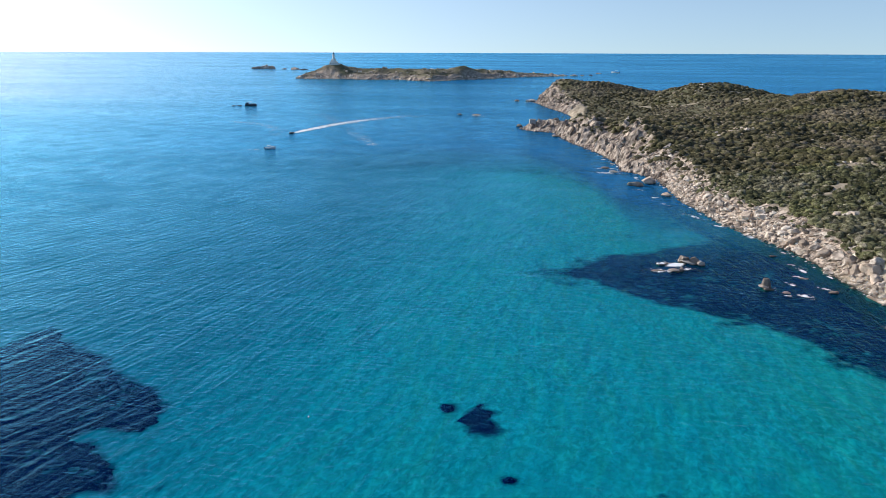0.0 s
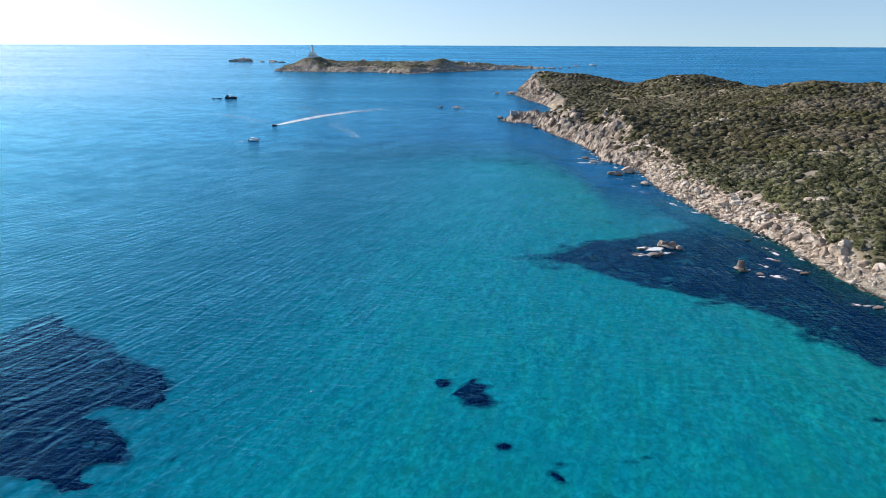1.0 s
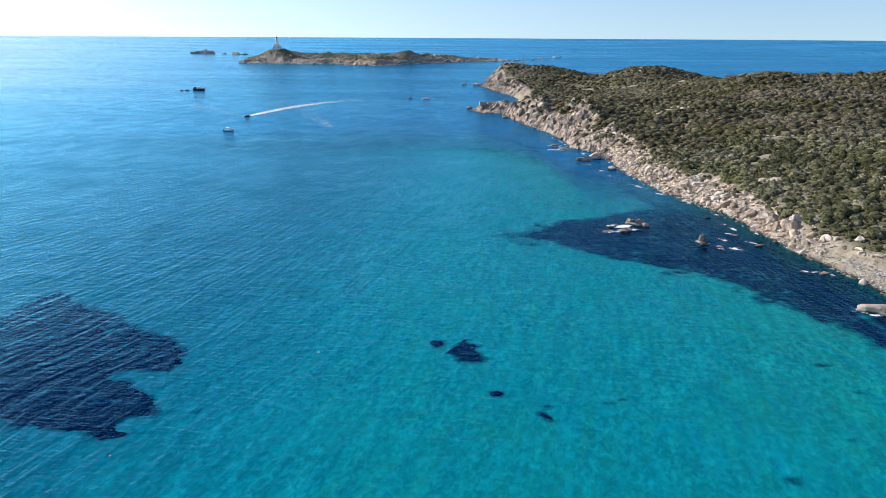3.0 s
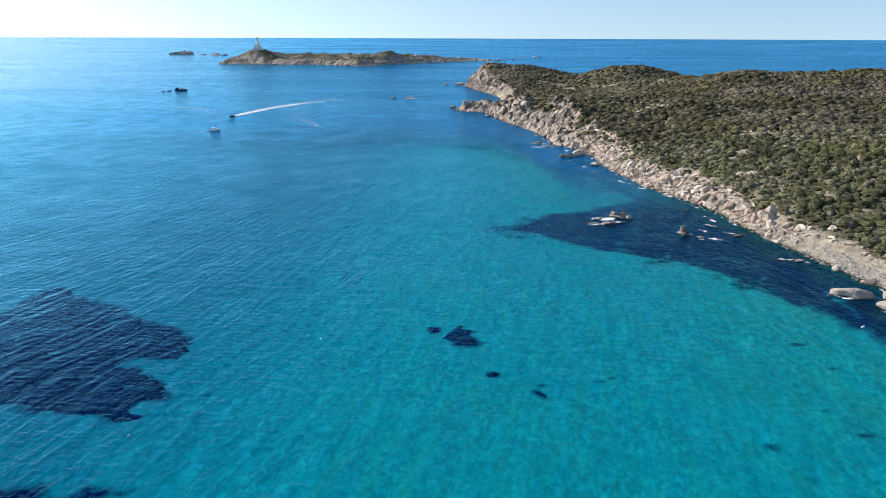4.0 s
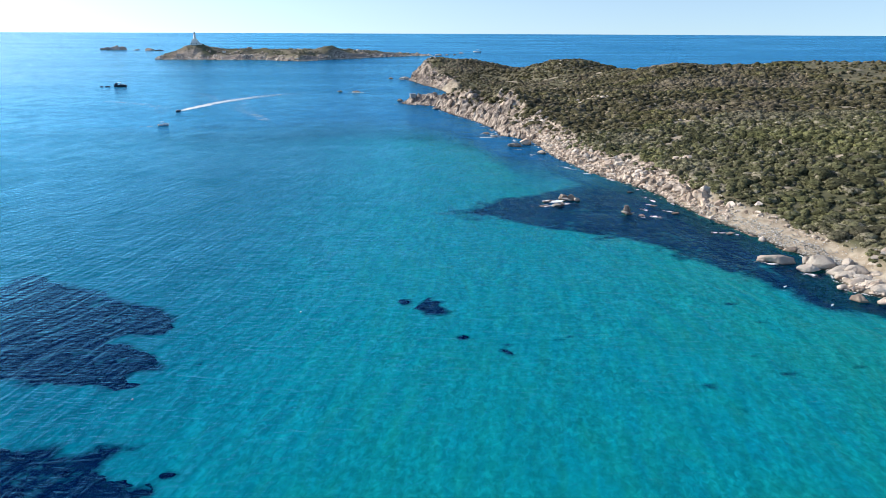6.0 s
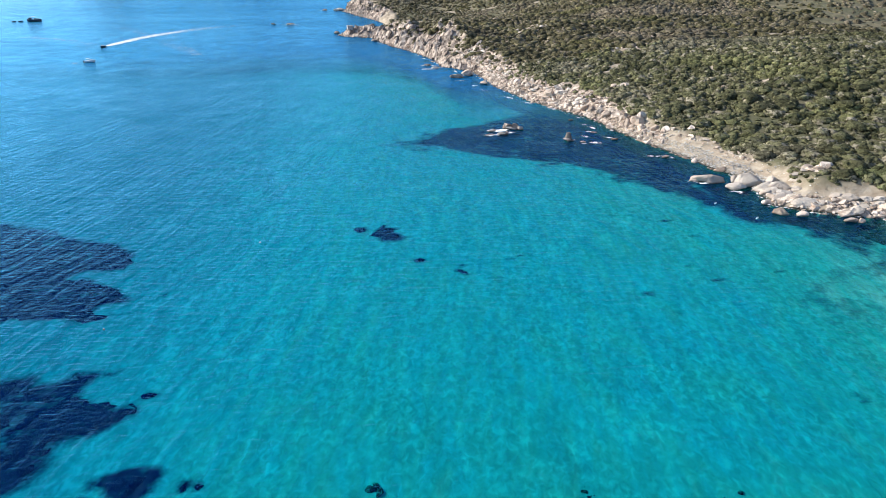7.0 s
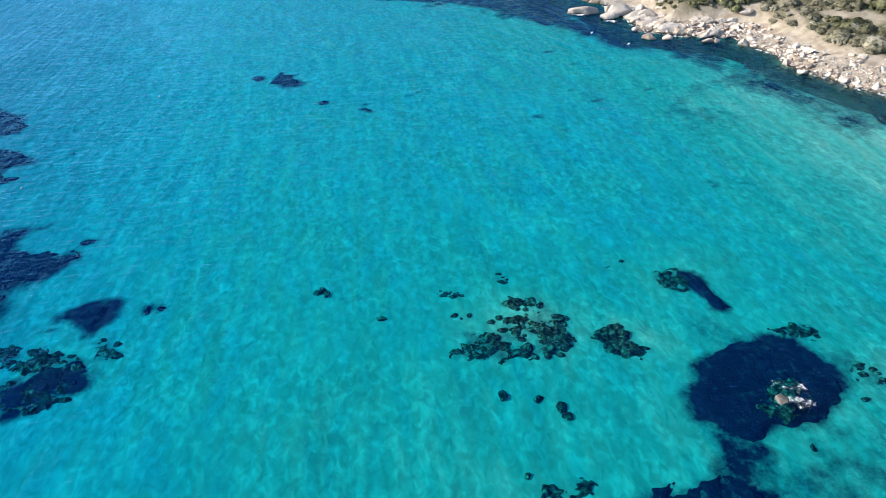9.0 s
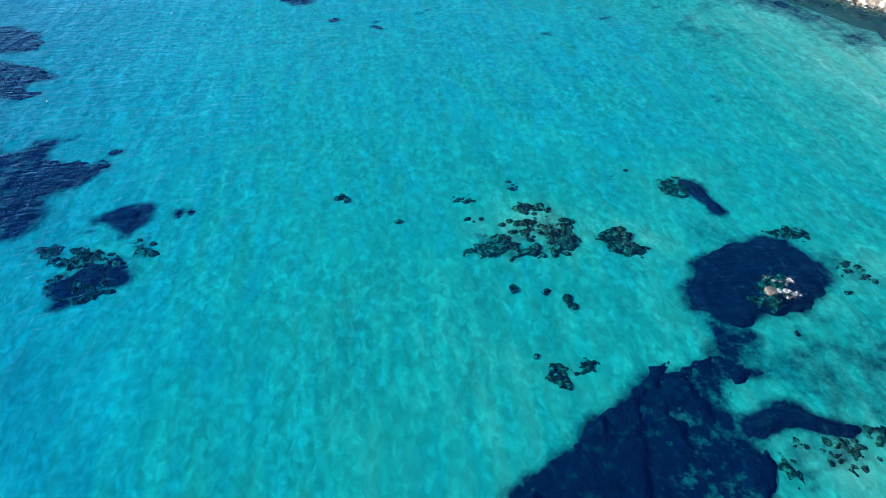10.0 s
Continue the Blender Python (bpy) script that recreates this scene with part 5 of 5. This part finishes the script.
near = scrub_places(23000, 72, 330, 40, 330)
far = np.concatenate([scrub_places(22000, 30, 330, 330, 640), scrub_places(13000, -20, 330, 640, 1000), scrub_places(7500, 330, 610, 60, 700)])
size_near = np.minimum(sizes(len(near), 0.75, 2.2, 1.5) * (0.7 + 0.45 * vnoise(near[:, 0] / 14, near[:, 1] / 14, 4)), 2.0) * along(near[:, 1], (190, 1.0), (235, 1.28), (330, 1.3))
size_far = sizes(len(far), 1.0, 3.4, 1.4) * (0.65 + 0.55 * vnoise(far[:, 0] / 20, far[:, 1] / 20, 4))
alone = np.nonzero((size_near > 1.25) & (near[:, 1] < 215) & (near[:, 1] > 70) & (near[:, 0] < 205))[0][:240]
joined = np.setdiff1d(np.arange(len(near)), alone)


def scrub(name, places, size, variants, label, material=None):
    k = len(places)
    sc = np.stack([size * rng.uniform(0.85, 1.3, k), size * rng.uniform(0.85, 1.2, k), size * rng.uniform(0.6, 1.0, k)], 1)
    p = places.copy()
    p[:, 2] -= 0.1
    v, f = stamp(variants, p, sc, rng.uniform(0, 6.28, k), rng.integers(0, len(variants), k))
    return tagged(new(name, mesh_of(name, v, f, material or M_LEAF, flat=False)), label, "scrub", kind="stuff")


close = joined[(near[joined, 1] < 225) & (near[joined, 0] < 240)]
beyond = np.setdiff1d(joined, close)
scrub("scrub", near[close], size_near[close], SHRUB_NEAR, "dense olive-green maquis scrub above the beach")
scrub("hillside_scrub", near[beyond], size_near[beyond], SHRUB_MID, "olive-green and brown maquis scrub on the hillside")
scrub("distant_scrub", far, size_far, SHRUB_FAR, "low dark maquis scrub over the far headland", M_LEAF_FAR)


def shrub_thing(k):
    root = tagged(new("shrub"), "rounded olive-green maquis shrub on the coastal slope", "shrub", "shrubs on the slope")
    ob = new("crown", mesh_of("crown", *SHRUB_NEAR[k], M_LEAF, flat=False))
    ob.parent = root
    bm = bmesh.new()
    bmesh.ops.create_cone(bm, cap_ends=True, segments=6, radius1=0.12, radius2=0.06, depth=0.5)
    for v in bm.verts:
        v.co.z += 0.1
    part("stem", bm, M_STEM, root)
    return root


models = [shrub_thing(k) for k in range(len(SHRUB_NEAR))]
for j, i in enumerate(alone):
    s, m = size_near[i], models[j % len(models)]
    where = pose(near[i, 0], near[i, 1], near[i, 2] - 0.1, 0, 0, rng.uniform(0, 360)) @ Matrix.Diagonal((s * 1.1, s, s * 0.9, 1))
    if j < len(models):
        m.matrix_world = where
    else:
        copy_thing(m, where)

# fresh green bushes draped over the sandy bluff
M_FRESH = leaf_material("fresh_green_leaves", (0.075, 0.09, 0.042), (0.165, 0.185, 0.085), (0.22, 0.21, 0.12), (0.19, 0.215, 0.085))
for k in range(30):
    a, q = rng.uniform(0, 6.28), math.sqrt(rng.random())
    bx_, by_ = 153 + 9.0 * q * math.cos(a), 121 + 6.0 * q * math.sin(a)
    s = rng.uniform(1.3, 2.3)
    ob = new("crown", mesh_of("crown", *SHRUB_NEAR[k % 7], M_FRESH, flat=False))
    root = tagged(new("draped_shrub"), "fresh green bush draped over the sandy bluff", "shrub", "bushes on the bluff")
    ob.parent = root
    root.matrix_world = pose(bx_, by_, float(land_height(np.array([bx_]), np.array([by_]))[0][0]) - 0.1, 0, 0, rng.uniform(0, 360)) @ Matrix.Diagonal((s, s, s * 1.1, 1))

# ---------------------------------------------------------------- the island with the lighthouse
ISLE = [(-618, 1664), (-560, 1652), (-518, 1648), (-430, 1640), (-362, 1650), (-300, 1600), (-262, 1580), (-235, 1610), (-200, 1690), (-163, 1735), (-72, 1890), (36, 1990), (60, 2010), (0, 2040),
        (-120, 2000), (-260, 1900), (-420, 1840), (-560, 1780), (-630, 1700)]


def isle_height(x, y):
    d = inside_distance(ISLE, x, y)
    dn = d + 6 * fbm(x, y, 30, 3, 12)
    h = 11 * smooth(0, 26, dn) + 9 * smooth(20, 80, dn)
    h = h + smooth(5, 40, dn) * (hill(x, y, -531, 1697, 42, 40, 20) + hill(x, y, -205, 1745, 34, 40, 17) + hill(x, y, -380, 1720, 80, 40, 3))
    h = h + smooth(0, 10, dn) * 3.0 * fbm(x, y, 22, 4, 14)
    h = h - smooth(1850, 2010, y) * 8 * smooth(0, 20, dn)
    return np.where(dn > 0, h, np.clip(dn, -10, 0) * 0.5 - 0.5), dn


ix, iy, if_ = grid(np.arange(-650, 90, 5.0), np.arange(1560, 2060, 5.0))
iz, idn = isle_height(ix, iy)
iv, if_, used = trim(ix, iy, iz, if_, idn > -6)
isle_me = mesh_of("island_ground", iv, if_, M_GROUND, flat=True)
attribute(isle_me, "bare", (0.75 * (1 - smooth(4, 30, idn)) + 0.45 * smooth(-0.2, 0.6, fbm(ix, iy, 30, 3, 5)))[used])
attribute(isle_me, "crag", ((1 - smooth(16, 40, idn)) * smooth(0.3, 0.6, vnoise(ix / 25, iy / 25, 4)))[used])
isle = tagged(new("island_ground", isle_me), "low rocky island with sparse scrub across the strait", "island", kind="structure")
rx, ry = rng.uniform(-640, 70, 30000), rng.uniform(1570, 2030, 30000)
rz, rd = isle_height(rx, ry)
ok = np.nonzero((rd > -2) & ((rd < 15 + 12 * fbm(rx, ry, 40, 2, 3)) | (rng.random(30000) < 0.05)))[0][:2400]
r = sizes(len(ok), 1.4, 6.5, 1.8)
v, f = stamp(BLOCKS, np.stack([rx[ok], ry[ok], rz[ok]], 1), np.stack([r, r, r * 0.9], 1), rng.uniform(0, 6.28, len(ok)), rng.integers(0, 12, len(ok)), rng.normal(0.2, .3, len(ok)))
ob = tagged(new("island_boulders", mesh_of("island_boulders", v, f, M_BOULDER)), "pinkish granite blocks round the island's shore", kind="stuff")
ob.parent = isle
ok = np.nonzero((rd > 24))[0][:2000]
r = sizes(len(ok), 1.2, 3.2, 2.0)
v, f = stamp(SHRUB_FAR, np.stack([rx[ok], ry[ok], rz[ok]], 1), np.stack([r, r, r * 0.6], 1), rng.uniform(0, 6.28, len(ok)), rng.integers(0, 7, len(ok)))
# distance haze painted into the island scrub as paler leaf colours
M_ISLE_HAZED = leaf_material("hazed_island_leaves", (0.12, 0.12, 0.075), (0.22, 0.21, 0.14), (0.36, 0.31, 0.24), (0.22, 0.225, 0.125))
tagged(new("island_scrub", mesh_of("island_scrub", v, f, M_ISLE_HAZED)), "sparse scrub on the island", "scrub", kind="stuff")
for x, y, w, h, k in ((-1045, 2420, 30, 10, 0), (-1022, 2425, 24, 13, 3), (-998, 2420, 22, 9, 4), (-1075, 2425, 12, 3, 5), (-945, 2400, 16, 5, 1), (-890, 2380, 22, 7, 2), (-855, 2370, 18, 5, 0), (66, 2024, 14, 3.4, 1), (92, 2044, 8, 2.2, 3), (118, 2070, 6, 1.6, 4), (150, 2230, 12, 2.2, 2)):
    big_rock("islet", x, y, 0, (w, w * 0.7, h * 1.5), 0, k, M_CLIFF, "bare granite islet off the island", category="islet", group="islets off the island")
foam_patch(150, 2225, 34, 8, 0, 0.9, "white surf over a low reef")
foam_patch(85, 2035, 30, 8, 10, 0.8, "white surf over a low reef")


# ---------------------------------------------------------------- small building blocks
def box_bm(x0, x1, y0, y1, z0, z1, bevel=0.0):
    bm = bmesh.new()
    bmesh.ops.create_cube(bm, size=1.0)
    for v in bm.verts:
        v.co = ((x0 + x1) / 2 + v.co.x * (x1 - x0), (y0 + y1) / 2 + v.co.y * (y1 - y0), (z0 + z1) / 2 + v.co.z * (z1 - z0))
    if bevel:
        bmesh.ops.bevel(bm, geom=bm.edges[:], offset=bevel, segments=2, affect="EDGES")
    return bm


def ring_bm(r0, r1, z0, z1, sides=20, cx=0.0, cy=0.0):
    bm = bmesh.new()
    bmesh.ops.create_cone(bm, cap_ends=True, segments=sides, radius1=r0, radius2=r1, depth=z1 - z0)
    for v in bm.verts:
        v.co += Vector((cx, cy, (z0 + z1) / 2))
    return bm


# the lighthouse stands on the island's highest knoll
LZ = float(isle_height(np.array([-531.0]), np.array([1697.0]))[0][0])
lh = tagged(new("lighthouse"), "pale masonry lighthouse with a stepped house at its foot", "lighthouse")
lh.matrix_world = pose(-531, 1697, LZ - 2.0)
house = part("lower_house", box_bm(-9, 9, -7, 7, 0, 8.5, 0.1), M_WALL, lh)
part("upper_house", box_bm(-6, 5, -5, 5, 8.5, 14, 0.1), M_WALL, lh)
part("tower", ring_bm(3.1, 2.3, 14, 26), M_WALL, lh)
part("gallery", ring_bm(3.0, 3.2, 26, 26.8), M_WALL, lh)
lantern = part("lantern", ring_bm(1.6, 1.6, 26.8, 29.4, 12), M_GLASS, lh)
part("lantern_roof", ring_bm(1.9, 0.2, 29.4, 31.0, 12), M_METAL, lantern)
for k in range(4):
    part("window", box_bm(-7.2 + 4 * k, -5.8 + 4 * k, -7.08, -7.003, 3.2, 5.6), M_GLASS, house)
part("annex", box_bm(9.0, 16, -5, 4, 0, 4.5, 0.1), M_WALL, lh)
hut = tagged(new("stone_hut"), "small white stone hut on the island", "hut")
hut.matrix_world = pose(-462, 1690, float(isle_height(np.array([-462.0]), np.array([1690.0]))[0][0]) - 1)
part("wall", box_bm(-4, 4, -3, 3, 0, 4.2, 0.05), M_WALL, hut)
part("roof", box_bm(-4.3, 4.3, -3.3, 3.3, 4.2, 4.6, 0.05), M_ROOF, hut)

# grey block on the rocky point
block = tagged(new("concrete_block"), "small square grey concrete lookout on the rocky point", "lookout")
block.matrix_world = pose(-1.0, 613, 5.6, 0, 0, 12)
part("wall", box_bm(-2.6, 2.6, -2.2, 2.2, 0, 3.4, 0.12), M_CONCRETE, block)
part("slab_roof", box_bm(-2.8, 2.8, -2.4, 2.4, 3.4, 3.9, 0.06), M_CONCRETE, block)


# ---------------------------------------------------------------- boats
def hull_bm(length, beam, height, sheer=0.25, stations=14):
    """A planing hull: a pointed bow at +x, a square stern, a keel below."""
    bm = bmesh.new()
    rows = []
    for i in range(stations):
        u = i / (stations - 1)
        w = beam / 2 * (1 - max(0, (u - 0.45) / 0.55) ** 2.2)
        top = height * (1 + sheer * u * u)
        keel = -0.35 * height * (1 - max(0, (u - 0.7) / 0.3) ** 2)
        x = (u - 0.5) * length
        rows.append([bm.verts.new((x, y, z)) for y, z in ((-w, top), (-w * 0.92, height * 0.25), (0, keel), (w * 0.92, height * 0.25), (w, top))])
    for a, b in zip(rows, rows[1:]):
        for k in range(4):
            bm.faces.new((a[k], b[k], b[k + 1], a[k + 1]))
        bm.faces.new((a[4], b[4], b[0], a[0]))
    bm.faces.new(rows[0])
    bmesh.ops.remove_doubles(bm, verts=bm.verts, dist=0.01)
    bmesh.ops.recalc_face_normals(bm, faces=bm.faces)
    return bm


def motor_boat(x, y, turn_deg, length, label, hull_mat, cabin=True):
    b = tagged(new("motor_boat"), label, "boat")
    b.matrix_world = pose(x, y, 0.12, 0, 0, turn_deg)
    w, h = length * 0.36, length * 0.15
    part("hull", hull_bm(length, w, h), hull_mat, b, smooth_faces=False)
    part("deck", box_bm(length * 0.05, length * 0.36, -w * 0.24, w * 0.24, h * 1.02, h * 1.5, 0.05), M_WHITE, b)
    part("cockpit", box_bm(-length * 0.45, -length * 0.05, -w * 0.36, w * 0.36, h * 1.0, h * 1.06, 0.02), M_METAL, b, "grey cockpit floor")
    part("windscreen", box_bm(length * 0.02, length * 0.06, -w * 0.34, w * 0.34, h * 1.05, h * 1.75, 0.02), M_GLASS, b)
    part("outboard_motor", box_bm(-length * 0.56, -length * 0.49, -w * 0.1, w * 0.1, -h * 0.3, h * 1.4, 0.05), M_NAVY, b)
    if cabin:
        canopy = part("canopy", box_bm(-length * 0.25, length * 0.06, -w * 0.38, w * 0.38, h * 2.3, h * 2.4, 0.03), M_WHITE, b)
        for px_ in (-length * 0.23, length * 0.03):
            for py_ in (-w * 0.34, w * 0.34):
                part("canopy_post", ring_bm(0.03, 0.03, h, h * 2.3, 6, px_, py_), M_METAL, canopy)
    return b


motor_boat(-180, 456, 30, 7.2, "small white motor boat with a white canopy on open water", M_WHITE)
motor_boat(-199.5, 547, 255, 6.0, "dark speedboat running ahead of a long white wake", M_NAVY, False)
motor_boat(206, 2320, 170, 24, "white motor yacht far out beyond the island", M_WHITE)
# dark low vessel with two tenders
barge = motor_boat(-357, 818, 5, 14, "dark low work boat moored on open water", M_NAVY)
part("wheelhouse", box_bm(-6.0, -3.4, -1.6, 1.6, 2.0, 4.2, 0.1), M_NAVY, barge, "dark wheelhouse")
part("rail", box_bm(-3, 5.5, -1.9, -1.8, 3.2, 3.3, 0.01), M_METAL, barge)
motor_boat(-371.5, 816, 20, 5.0, "dark tender beside the moored work boat", M_NAVY, False)
motor_boat(-378, 814, 5, 4.0, "small dark dinghy beside the moored work boat", M_NAVY, False)

# floats on the water
for x, y in ((101.5, 121.7), (106.8, 108.6)):
    fl = tagged(new("float"), "small white mooring float on the water", "float", "floats near the shore")
    fl.matrix_world = pose(x, y, 0.1, 0, 90, 35)
    part("body", ring_bm(0.18, 0.18, -0.5, 0.5, 12), M_WHITE, fl)
    part("end_cap", ring_bm(0.18, 0.05, 0.5, 0.68, 12), M_WHITE, fl)
for x, y in ((-26.2, 107.8), (-50.7, 67.0)):
    bu = tagged(new("buoy"), "small pale orange marker buoy on the water", "buoy")
    bu.matrix_world = pose(x, y, 0.0)
    part("body", ring_bm(0.10, 0.15, -0.1, 0.15, 12), M_RED, bu)
    part("tip", ring_bm(0.15, 0.03, 0.15, 0.3, 12), M_WHITE, bu)

# ---------------------------------------------------------------- single boulders of the shore, last
meshes = [mesh_of("boulder", v, f, M_BOULDER) for v, f in BLOCKS]
for where, sc, a, lean, k in SINGLE:
    ob = new("boulder", meshes[k])
    ob.parent = ground
    ob.matrix_basis = Matrix.Translation(where) @ Matrix.Rotation(a, 4, "Z") @ Matrix.Rotation(-lean, 4, "Y") @ Matrix.Diagonal((*sc, 1))
